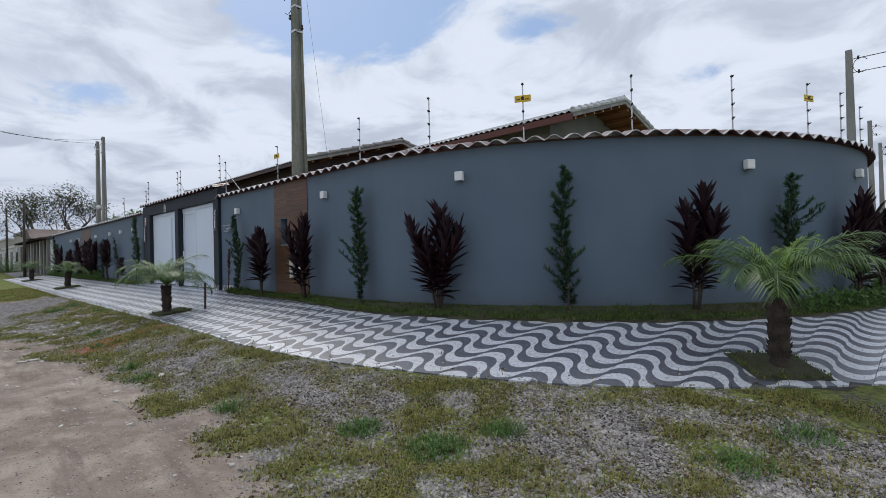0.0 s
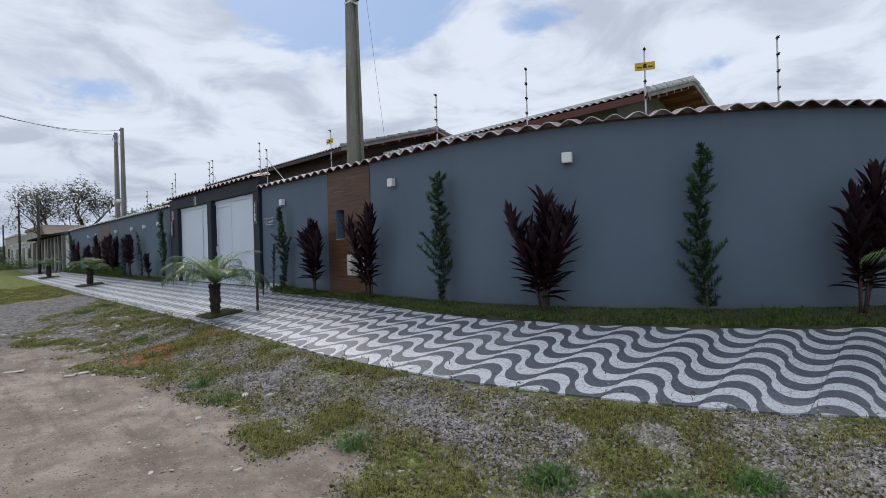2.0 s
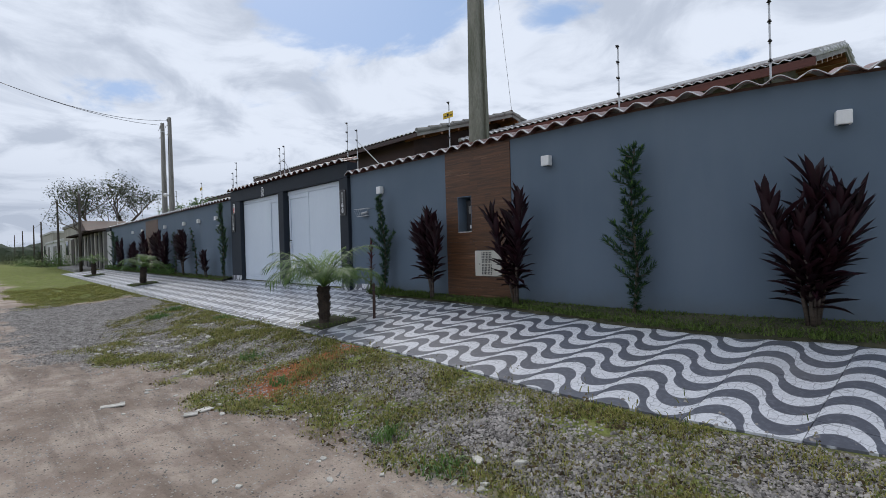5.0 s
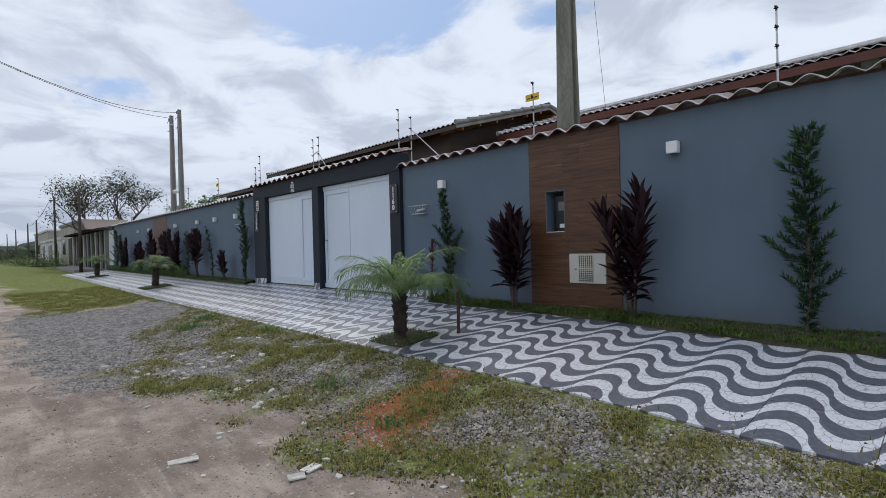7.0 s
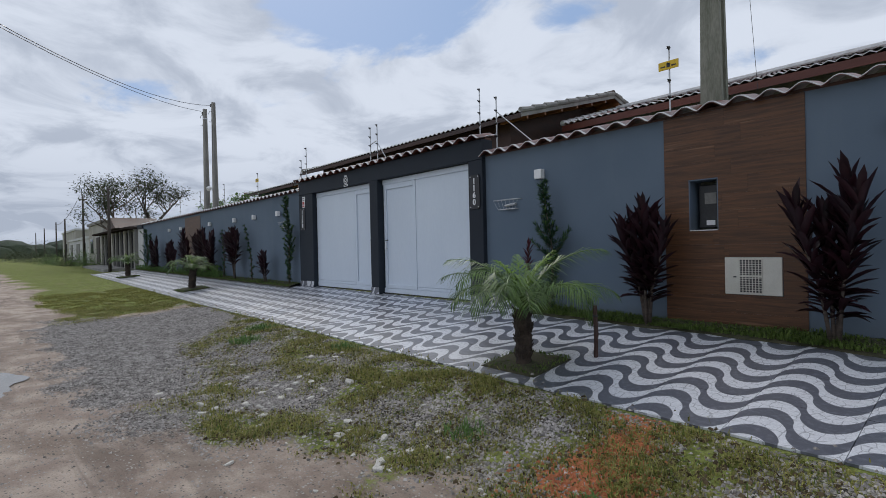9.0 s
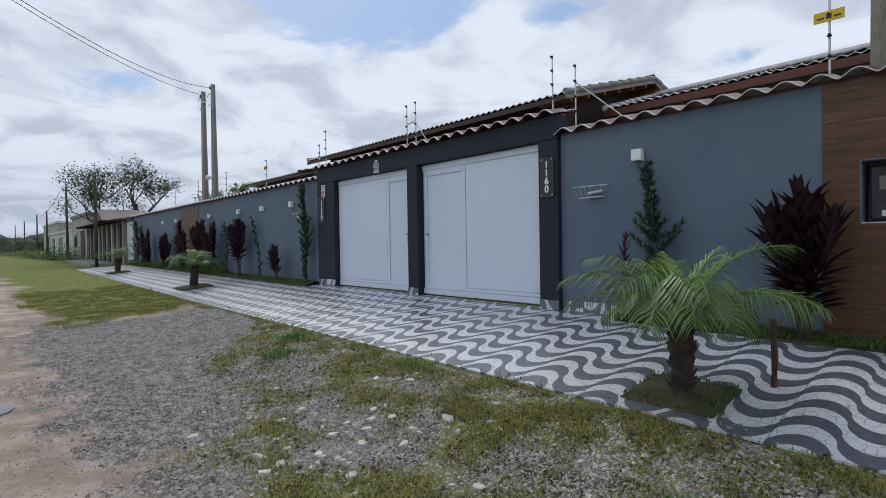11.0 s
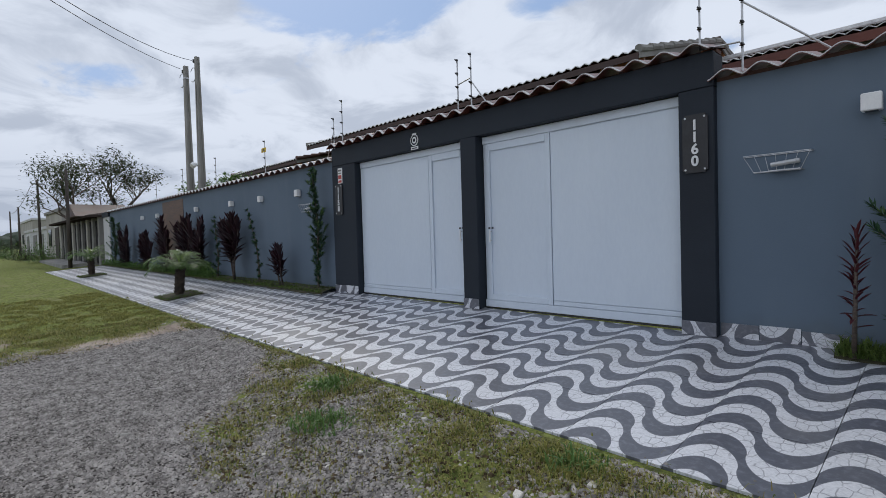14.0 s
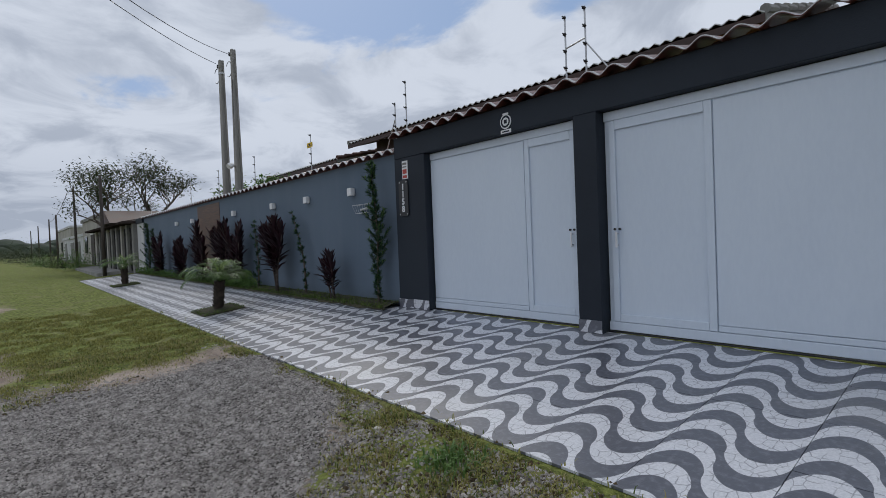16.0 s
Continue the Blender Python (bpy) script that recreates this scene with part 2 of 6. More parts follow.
def ground_material():
    """Dirt road and verge: sand, crushed stone and thin grass by the mask 'zone' (red: sand, green: stone, blue: grass)."""
    m, t, p = material("dirt_gravel_grass")
    vec = object_coords(t)
    zone = nd(t, "ShaderNodeVertexColor")
    zone.layer_name = "zone"
    z = nd(t, "ShaderNodeSeparateColor", {0: zone.outputs[0]})
    mid, fine, tiny = noisy(t, vec, 2.3, 6.0, 0.6), noisy(t, vec, 14.0, 6.0, 0.65), noisy(t, vec, 60.0, 4.0, 0.7)
    sand = mix(t, ramp(t, mid, 0.35, 0.65), (0.35, 0.275, 0.228), (0.54, 0.448, 0.375))
    sand = mix(t, calc(t, "MULTIPLY", ramp(t, tiny, 0.5, 0.7), 0.35), sand, (0.15, 0.125, 0.10))
    damp = ramp(t, noisy(t, vec, 0.7, 6.0, 0.65, 0.8), 0.48, 0.60)
    sand = mix(t, calc(t, "MULTIPLY", damp, 0.4), sand, (0.205, 0.155, 0.118))
    ruts = noisy(t, nd(t, "ShaderNodeMapping", {0: vec, 3: (0.45, 2.4, 1.0)}).outputs[0], 1.3, 7.0, 0.62, 0.5)
    sand = mix(t, calc(t, "MULTIPLY", ramp(t, ruts, 0.50, 0.64), 0.55), sand, (0.20, 0.158, 0.130))
    grit = nd(t, "ShaderNodeTexVoronoi", {"Vector": vec, "Scale": 48.0})
    keep = calc(t, "GREATER_THAN", nd(t, "ShaderNodeSeparateColor", {0: grit.outputs["Color"]}).outputs[1], 0.72)
    sand = mix(t, calc(t, "MULTIPLY", keep, ramp(t, grit.outputs["Distance"], 0.5, 0.3)), sand, mix(t, ramp(t, fine, 0.4, 0.6), (0.14, 0.125, 0.11), (0.48, 0.45, 0.41)))
    pebble = nd(t, "ShaderNodeTexVoronoi", {"Vector": vec, "Scale": 52.0})
    shade = nd(t, "ShaderNodeSeparateColor", {0: pebble.outputs["Color"]}).outputs[0]
    stone = mix(t, shade, (0.090, 0.080, 0.072), (0.47, 0.435, 0.405))
    # pebble rims darken: the shade in the gaps is put into the colour
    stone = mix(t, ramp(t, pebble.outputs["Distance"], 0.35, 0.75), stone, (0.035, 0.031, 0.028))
    stone = mix(t, calc(t, "MULTIPLY", ramp(t, mid, 0.55, 0.75), 0.5), stone, (0.22, 0.195, 0.16))
    turf = mix(t, ramp(t, fine, 0.35, 0.65), (0.080, 0.098, 0.026), (0.250, 0.285, 0.078))
    turf = mix(t, calc(t, "MULTIPLY", ramp(t, mid, 0.5, 0.7), 0.6), turf, (0.25, 0.225, 0.115))
    k = calc(t, "MULTIPLY", calc(t, "SUBTRACT", fine, 0.5), 1.1)
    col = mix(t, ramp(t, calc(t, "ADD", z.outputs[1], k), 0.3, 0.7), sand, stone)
    col = mix(t, ramp(t, calc(t, "ADD", z.outputs[2], k), 0.32, 0.72), col, turf)
    t.links.new(col, p.inputs["Base Color"])
    p.inputs["Roughness"].default_value = 0.95
    p.inputs["Specular IOR Level"].default_value = 0.15
    rough_h = calc(t, "ADD", calc(t, "MULTIPLY", fine, 1.4), calc(t, "ADD", tiny, calc(t, "MULTIPLY", calc(t, "MULTIPLY", pebble.outputs["Distance"], z.outputs[1]), -1.2)))
    bumped(t, p, rough_h, 0.8, 0.03)
    return m


STUCCO = stucco_material()
WAVES = wave_tile_material()
WOOD_TILE = wood_tile_material()
GROUND = ground_material()
CHARCOAL = surface("charcoal_paint", (0.014, 0.019, 0.028), (0.021, 0.028, 0.039), 0.65, 0.8, 90, 0.25, speck=0.2, spec=0.3)
GATE_WHITE = surface("white_gate_enamel", (0.59, 0.66, 0.75), (0.66, 0.73, 0.81), 0.42, 0.6, 30, 0.06, speck=0.25, stretch=(1, 1, 0.3))
WHITE = surface("white_plastic", (0.70, 0.71, 0.72), (0.80, 0.80, 0.80), 0.5, 4, 60, 0.05)
CREAM = surface("cream_painted_metal", (0.50, 0.48, 0.42), (0.60, 0.58, 0.52), 0.5, 3, 60, 0.08)
CLAY = surface("glazed_brown_clay", (0.070, 0.022, 0.016), (0.165, 0.050, 0.032), 0.34, 2.5, 30, 0.25, vary=0.35)
SOOTY = surface("sooty_dark_tile", (0.026, 0.022, 0.021), (0.060, 0.047, 0.042), 0.85, 1.2, 14, 0.5, spec=0.0)
CLAY_OLD = surface("weathered_clay_tile", (0.050, 0.028, 0.024), (0.13, 0.066, 0.050), 0.75, 1.6, 18, 0.5, vary=0.3)
# mortar of sills and lintels; on tile rims its paleness stands for sky sheen
MORTAR_AND_SHEEN = surface("pale_mortar_and_sheen", (0.46, 0.46, 0.465), (0.70, 0.70, 0.70), 0.9, 6, 60, 0.4)
FASCIA = surface("red_brown_fascia", (0.095, 0.024, 0.016), (0.155, 0.040, 0.026), 0.55, 1.2, 25, 0.15, stretch=(0.3, 1, 4))
RAFTER = surface("varnished_rafter", (0.22, 0.085, 0.03), (0.36, 0.155, 0.06), 0.5, 2, 25, 0.2, stretch=(0.4, 3, 3))
CONCRETE = surface("aged_concrete", (0.20, 0.195, 0.185), (0.34, 0.33, 0.31), 0.9, 1.3, 35, 0.5, stretch=(2, 2, 0.5))
MOSSY = surface("mossy_concrete", (0.11, 0.12, 0.085), (0.29, 0.285, 0.245), 0.9, 1.6, 30, 0.5, stretch=(2, 2, 0.4))
SLAB = surface("dark_concrete_edge", (0.07, 0.065, 0.055), (0.16, 0.15, 0.135), 0.95, 2.2, 40, 0.6)
GALV = surface("galvanised_rod", (0.45, 0.46, 0.48), (0.60, 0.61, 0.62), 0.4, 5, 80, 0.1, metal=0.6)
BLACK = surface("black_plastic", (0.012, 0.012, 0.014), (0.028, 0.028, 0.032), 0.4, 5, 60, 0.1)
YELLOW = surface("yellow_sign", (0.62, 0.40, 0.02), (0.72, 0.48, 0.03), 0.5, 5, 60, 0.05)
RED_STICKER = surface("red_sticker", (0.42, 0.05, 0.04), (0.5, 0.08, 0.06), 0.5, 5, 60, 0.05)
SOIL = surface("damp_soil", (0.030, 0.034, 0.016), (0.075, 0.068, 0.038), 0.95, 3, 30, 0.8)
LITTER = leaf_material("dead_leaf_litter", (0.035, 0.026, 0.016), (0.16, 0.12, 0.07), 0.9, 0.1, 0.0)
BARK = surface("grey_brown_bark", (0.075, 0.06, 0.048), (0.17, 0.14, 0.115), 0.9, 4, 40, 0.6, stretch=(3, 3, 0.6))
FASCIA_DARK = surface("dark_brown_fascia", (0.040, 0.020, 0.017), (0.075, 0.036, 0.028), 0.6, 1.2, 25, 0.15, stretch=(0.3, 1, 4))
CANE = surface("brown_cane_stem", (0.050, 0.036, 0.030), (0.125, 0.098, 0.080), 0.8, 5, 50, 0.4, stretch=(2, 2, 6))
PALM_BARK = surface("dark_palm_fibre", (0.022, 0.016, 0.013), (0.075, 0.055, 0.042), 0.95, 8, 60, 0.9)
STONE = surface("pale_rubble", (0.40, 0.38, 0.34), (0.68, 0.65, 0.60), 0.85, 7, 60, 0.4, vary=0.4)
GRIT = leaf_material("crushed_grey_stone", (0.068, 0.060, 0.054), (0.55, 0.51, 0.475), 0.85, 0.2, 0.0)
BRICK_CHIP = surface("broken_red_brick", (0.28, 0.085, 0.038), (0.54, 0.195, 0.085), 0.9, 8, 70, 0.5)
PLASTER = surface("old_beige_plaster", (0.30, 0.285, 0.25), (0.44, 0.42, 0.385), 0.9, 0.7, 20, 0.3)
PLASTER_WHITE = surface("stained_white_plaster", (0.44, 0.44, 0.45), (0.62, 0.62, 0.62), 0.9, 0.5, 20, 0.3, stretch=(1, 1, 0.4))
PLASTER_GREY = surface("bare_grey_render", (0.17, 0.165, 0.155), (0.27, 0.265, 0.25), 0.9, 0.7, 20, 0.4)
DARK_WOOD = surface("dark_weathered_wood", (0.035, 0.028, 0.024), (0.085, 0.07, 0.06), 0.85, 2, 30, 0.4, stretch=(3, 3, 0.5))
SHADE_GLASS, _t, _p = material("dark_window_glass")
_p.inputs["Base Color"].default_value, _p.inputs["Roughness"].default_value = (0.02, 0.024, 0.03, 1), 0.08
WATER, _t, _p = material("muddy_water")
_p.inputs["Base Color"].default_value, _p.inputs["Roughness"].default_value = (0.11, 0.095, 0.075, 1), 0.03
bumped(_t, _p, noisy(_t, object_coords(_t), 6.0, 2.0), 0.02, 0.01)
CORDYLINE = leaf_material("burgundy_strap_leaf", (0.012, 0.007, 0.011), (0.044, 0.014, 0.020), 0.4, 0.35)
CORDYLINE_RED = leaf_material("crimson_young_leaf", (0.045, 0.012, 0.017), (0.12, 0.026, 0.032), 0.4, 0.35)
PINE = leaf_material("dark_green_needle_leaf", (0.012, 0.034, 0.018), (0.048, 0.110, 0.048), 0.5, 0.3)
PINE_TIP = leaf_material("fresh_green_shoot", (0.06, 0.12, 0.03), (0.15, 0.26, 0.07), 0.5, 0.3)
FROND = leaf_material("palm_leaflet", (0.030, 0.072, 0.016), (0.15, 0.245, 0.055), 0.34, 0.5)
FROND_NEW = leaf_material("young_palm_leaflet", (0.12, 0.21, 0.03), (0.24, 0.38, 0.06), 0.45, 0.4)
GRASS = leaf_material("grass_blade", (0.092, 0.106, 0.025), (0.40, 0.38, 0.112), 0.6, 0.2)
LAWN = leaf_material("short_green_grass", (0.045, 0.08, 0.018), (0.15, 0.21, 0.05), 0.6, 0.2)
DRY_GRASS = leaf_material("dry_grass_blade", (0.24, 0.20, 0.09), (0.44, 0.38, 0.195), 0.7, 0.15)
TREE_LEAF = leaf_material("dull_tree_leaf", (0.026, 0.040, 0.018), (0.075, 0.100, 0.042), 0.55, 0.25)
FAR_WOOD = surface("distant_woods", (0.030, 0.042, 0.030), (0.062, 0.082, 0.056), 0.95, 0.25, 2.5, 0.8)


# ---- mesh helpers ----
def part(name, bm, mat, parent=None, label="", smooth=False):
    me = bpy.data.meshes.new(name)
    bm.to_mesh(me)
    bm.free()
    me.materials.append(mat)
    if smooth:
        me.polygons.foreach_set("use_smooth", [True] * len(me.polygons))
    ob = new(name, me)
    ob.parent = parent
    if label:
        ob["label"] = label
    return ob


def raw(name, verts, faces, mat, parent=None, label="", smooth=False):
    me = bpy.data.meshes.new(name)
    me.from_pydata(verts, [], faces)
    me.materials.append(mat)
    if smooth:
        me.polygons.foreach_set("use_smooth", [True] * len(me.polygons))
    ob = new(name, me)
    ob.parent = parent
    if label:
        ob["label"] = label
    return ob


def box(bm, x0, x1, y0, y1, z0, z1, bevel=0.0, m=None):
    r = bmesh.ops.create_cube(bm, size=1.0, matrix=Matrix.LocRotScale(((x0 + x1) / 2, (y0 + y1) / 2, (z0 + z1) / 2), None, (abs(x1 - x0), abs(y1 - y0), abs(z1 - z0))))
    vs = r["verts"]
    if bevel:
        es = list({e for v in vs for e in v.link_edges})
        out = bmesh.ops.bevel(bm, geom=es, offset=bevel, segments=1, affect="EDGES")
        vs = list({v for f in out["faces"] for v in f.verts} | {v for v in vs if v.is_valid})
    if m is not None:
        bmesh.ops.transform(bm, matrix=m, verts=vs)
    return bm


def cuboid(x0, x1, y0, y1, z0, z1, bevel=0.0):
    return box(bmesh.new(), x0, x1, y0, y1, z0, z1, bevel)


def tube(bm, points, radii, sides=6):
    """A tapered tube through points."""
    rings = []
    pts = [Vector(p) for p in points]
    for i, p in enumerate(pts):
        way = (pts[min(i + 1, len(pts) - 1)] - pts[max(i - 1, 0)]).normalized()
        q = way.to_track_quat("Z", "Y")
        r = radii[i] if not isinstance(radii, (int, float)) else radii
        rings.append([bm.verts.new(p + q @ Vector((math.cos(a) * r, math.sin(a) * r, 0))) for a in (k * 2 * math.pi / sides for k in range(sides))])
    for a, b in zip(rings, rings[1:]):
        for k in range(sides):
            bm.faces.new((a[k], a[(k + 1) % sides], b[(k + 1) % sides], b[k]))
    bm.faces.new(list(reversed(rings[0])))
    bm.faces.new(rings[-1])
    return bm


def empty(name, x, y, z, turn=0.0):
    ob = new(name)
    ob.empty_display_size = 0.1
    ob.matrix_basis = pose(x, y, z, 0, 0, turn)
    return ob


def text_part(body, size, mat, parent, x, y, z, depth=0.004, name="digit"):
    """Lettering in the built-in font, as a mesh that faces the street (-y)."""
    cu = bpy.data.curves.new(name, "FONT")
    cu.body, cu.size, cu.extrude, cu.align_x, cu.align_y = body, size, depth, "CENTER", "CENTER"
    cu.offset = 0.004
    tmp = bpy.data.objects.new("tmp", cu)
    me = bpy.data.meshes.new_from_object(tmp)
    bpy.data.objects.remove(tmp)
    me.transform(pose(x, y, z, 90, 0, 0))
    me.materials.clear()
    me.materials.append(mat)
    ob = new(name, me)
    ob.parent = parent
    return ob


# ---- ground ----
def zone_noise(x, y, s, o):
    return noise.noise(Vector((x * s + o, y * s - o, o * 0.37)))


def verge_line(x):
    """Where the bare road gives way to the stony verge."""
    return float(np.interp(x, (-23.7, -21.2, -19.0, -18.2, -17.6, -16.3, -15.0, -14.4, -13.6, -12.0, -9.0, -7.0, -4.6, -3.4, 0.0, 6.0), (2.6, 3.0, 2.8, 2.3, 1.5, 1.0, 0.85, 0.7, 0.95, 1.5, 1.6, 1.95, 1.9, 1.7, 1.6, 2.4)))


def clamp01(v):
    return max(0.0, min(1.0, v))


def ground_zones(x, y):
    """Shares of sand, crushed stone and grass."""
    d = wall_distance(x, y)
    n1, n2, n3 = zone_noise(x, y, 0.75, 3.1), zone_noise(x, y, 2.1, 9.7), zone_noise(x, y, 0.25, 21.0)
    verge = clamp01((y - verge_line(x) + 0.55 * n1 + 0.45 * n2) / 0.45 + 0.5)
    rim = clamp01((PAVE + 0.75 - d) / 0.5)
    lush = clamp01((-10.0 - x) / 2.0)
    grass = verge * (0.62 + 0.75 * n2 + 0.35 * n1 + rim * (0.12 + 0.35 * lush))
    stone = verge * (0.60 - 0.6 * n2)
    # beds of crushed stone in the verge
    for bx, by, rx, ry, w in ((-2.3, 3.9, 0.75, 0.8, 1.0), (-0.6, 4.5, 0.6, 0.6, 0.9), (-5.4, 3.1, 1.2, 0.6, 0.9), (-7.2, 2.5, 1.1, 0.5, 1.0), (-9.1, 2.7, 0.8, 0.45, 0.9), (-11.8, 2.2, 0.6, 0.4, 0.8), (-14.3, 1.7, 0.9, 0.5, 0.9), (-15.6, 2.0, 0.6, 0.4, 0.7)):
        k = clamp01(2.2 * (1 - math.hypot((x - bx) / rx, (y - by) / ry) + 0.5 * n1 + 0.25 * n2))
        stone, grass = max(stone, w * k), grass * (1 - 0.6 * w * k)
    # the gravelled stretch of road before the garages
    bed = clamp01((-14.3 - x + 0.5 * n1) / 0.7) * clamp01((x + 22.6 + 0.8 * n1) / 1.2) * clamp01((y + 0.15 + 0.5 * n2) / 0.6)
    bed *= clamp01((verge_line(x) + 0.45 - y + 0.5 * n1) / 0.4)
    stone = max(stone, 1.15 * bed)
    grass *= 1 - bed
    if -14.3 < x < -12.4:
        stone = max(stone, 0.7 * clamp01((y + 0.2 + 0.8 * n1) / 0.8) * clamp01((-12.4 - x) / 1.5))
    # turf along the verge further down the street
    if x < -14.5:
        k = clamp01((-14.5 - x) / 2.0) * clamp01((y - verge_line(x) - 0.35 + 0.5 * n1) / 0.5)
        grass = max(grass, k * (0.62 + 0.6 * n2))
    if x < -21.5:
        k = clamp01((-21.5 - x + 0.6 * n1) / 1.6) * clamp01((5.5 + 0.9 * n1 + min(3, (-x - 21) * 0.05) - d) / 0.8)
        grass = max(grass, k * (0.9 + 0.4 * n2))
        stone *= 1 - k
    if d > 14 or x > 8:
        grass = max(grass, 0.7 + n3)
    return 1.0, clamp01(stone), clamp01(grass)


def ground_height(x, y):
    z = ground_level(x, y)
    d = wall_distance(x, y)
    if d > PAVE:
        k = min(1.0, (d - PAVE) / 0.5)
        z += k * (0.030 * zone_noise(x, y, 0.9, 5.0) + 0.014 * zone_noise(x, y, 3.1, 8.0) + 0.006 * zone_noise(x, y, 9.0, 2.0))
        hollow = math.hypot((x + 16.9) / 1.5, (y + 1.0) / 1.2) + 0.35 * zone_noise(x, y, 0.9, 13.0)
        if hollow < 1.2:
            z -= 0.13 * (1 - hollow / 1.2)
    return z


def make_ground():
    xs = np.concatenate((np.array([-900, -500, -300, -200, -150, -120, -100, -85, -75, -68]), np.arange(-62, -30, 0.6), np.arange(-30, 3, 0.13), np.arange(3, 12, 0.6), np.array([14, 18, 25, 40, 80, 200, 600])))
    ys = np.concatenate((np.array([-600, -200, -80, -40, -25, -16, -12, -9, -7, -5.5, -4.5, -3.6]), np.arange(-3, 6.2, 0.13), np.arange(6.3, 20, 0.8), np.array([24, 30, 45, 80, 200, 600])))
    verts, cols = [], []
    for y in ys:
        for x in xs:
            verts.append((x, y, ground_height(x, y)))
            r, g, b = ground_zones(x, y)
            cols.extend((r, g, b, 1.0))
    nx, ny = len(xs), len(ys)
    idx = np.arange(nx * ny).reshape(ny, nx)
    faces = np.stack((idx[:-1, :-1], idx[:-1, 1:], idx[1:, 1:], idx[1:, :-1]), -1).reshape(-1, 4).tolist()
    ob = raw("ground", verts, faces, GROUND, smooth=True)
    layer = ob.data.color_attributes.new("zone", "FLOAT_COLOR", "POINT")
    layer.data.foreach_set("color", cols)
    return tagged(ob, "dirt road with sand, crushed stone and thin grass", "ground", kind="structure")


make_ground()


def make_puddle():
    pts = []
    for k in range(40):
        a = k * math.pi / 20
        r = 1 + 0.22 * math.sin(2 * a + 1) + 0.12 * math.sin(5 * a) + 0.06 * math.sin(9 * a + 2)
        pts.append((-17.0 + 1.15 * r * math.cos(a), -1.05 + 0.80 * r * math.sin(a), road_level(-16.9) - 0.030))
    return tagged(raw("puddle", pts, [list(range(40))], WATER), "shallow muddy rain puddle on the dirt road", "puddle", kind="structure")


make_puddle()


# ---- pavement ----
def pave_point(s, d, lift=0.0):
    x, y, a = at_wall(s, d)
    return x, y, pave_level(x, d) + lift


def make_pavement():
    slab_v, slab_f = [], []
    stops = list(np.arange(-34.3, 17.5, 0.345))
    for s in stops:
        for d, drop in ((0.0, -0.02), (PAVE - 0.01, -0.02), (PAVE - 0.01, -0.16), (0.0, -0.16)):
            x, y, a = at_wall(s, d)
            slab_v.append((x, y, pave_level(x, d) + drop))
    for i in range(len(stops) - 1):
        for k in range(4):
            a, b = i * 4 + k, i * 4 + (k + 1) % 4
            slab_f.append((a, b, b + 4, a + 4))
    slab_f += [(0, 1, 2, 3), tuple(len(slab_v) - 4 + k for k in (3, 2, 1, 0))]
    return tagged(raw("pavement", slab_v, slab_f, SLAB), "sloping pavement of black and white wave-patterned tiles", "pavement", kind="structure")


PAVEMENT = make_pavement()


# ---- front wall ----
WALL_TOP = 2.66
S_GATE_R, S_GATE_L = -14.70 - CX, -21.85 - CX


def ribbon(name, s0, s1, d_front, d_back, z_low, z_top, mat, parent=None, step=0.4, label=""):
    """A straight or bent wall between two places along the front line."""
    n = max(1, int(round((s1 - s0) / step))) if s1 > 0 else 1
    verts, faces = [], []
    for i in range(n + 1):
        s = s0 + (s1 - s0) * i / n
        for d in (d_front, d_back):
            x, y, a = at_wall(s, d)
            verts += [(x, y, base_level(x) + z_low if z_low < 0.5 else z_low), (x, y, z_top)]
    for i in range(n):
        a, b = i * 4, i * 4 + 4
        faces += [(a, b, b + 1, a + 1), (a + 2, a + 3, b + 3, b + 2), (a + 1, b + 1, b + 3, a + 3), (a, a + 2, b + 2, b)]
    faces += [(0, 1, 3, 2), (n * 4, n * 4 + 2, n * 4 + 3, n * 4 + 1)]
    return raw(name, verts, faces, mat, parent, label)


NICHE = (-11.22, -10.88, 1.22, 1.85)
PANEL = (-11.52, -10.0)
wall_a = tagged(ribbon("wall_1", S_GATE_R, NICHE[0] - CX, 0, -0.16, -0.3, WALL_TOP, STUCCO), "blue-grey painted stucco boundary wall", "wall", kind="structure")
ribbon("wall_section", NICHE[0] - CX, NICHE[1] - CX, 0, -0.16, -0.3, NICHE[2], STUCCO, wall_a)
ribbon("wall_section", NICHE[0] - CX, NICHE[1] - CX, 0, -0.16, NICHE[3], WALL_TOP, STUCCO, wall_a)
ribbon("wall_section", NICHE[1] - CX, 0.0, 0, -0.16, -0.3, WALL_TOP, STUCCO, wall_a)
tagged(ribbon("wall_2", 0.0, 17.0, 0, -0.16, -0.3, WALL_TOP, STUCCO, step=0.25), "blue-grey stucco wall curving round the street corner", "wall", kind="structure")
tagged(ribbon("wall_3", -42.3 - CX, S_GATE_L, 0, -0.16, -0.3, WALL_TOP + 0.08, STUCCO), "blue-grey painted stucco wall of the second house", "wall", kind="structure")


# ---- gate portal ----
PORTAL_TOP = 2.97


def make_portal():
    root = tagged(empty("portal", -18.2, 5.95, base_level(-18.2)), "charcoal painted double garage portal", "portal", kind="structure")
    inv = root.matrix_basis.inverted()

    def put(name, *dims):
        ob = part(name, cuboid(*dims, 0.008), CHARCOAL, root)
        ob.data.transform(inv)
    put("column", -15.05, -14.70, 5.84, 6.12, -0.1, 2.612)
    put("column", -18.24, -17.93, 5.82, 6.12, -0.1, 2.612)
    put("column", -21.85, -21.05, 5.84, 6.12, -0.1, 2.612)
    put("beam", -21.85, -14.70, 5.84, 6.12, 2.615, PORTAL_TOP)
    return root


PORTAL = make_portal()


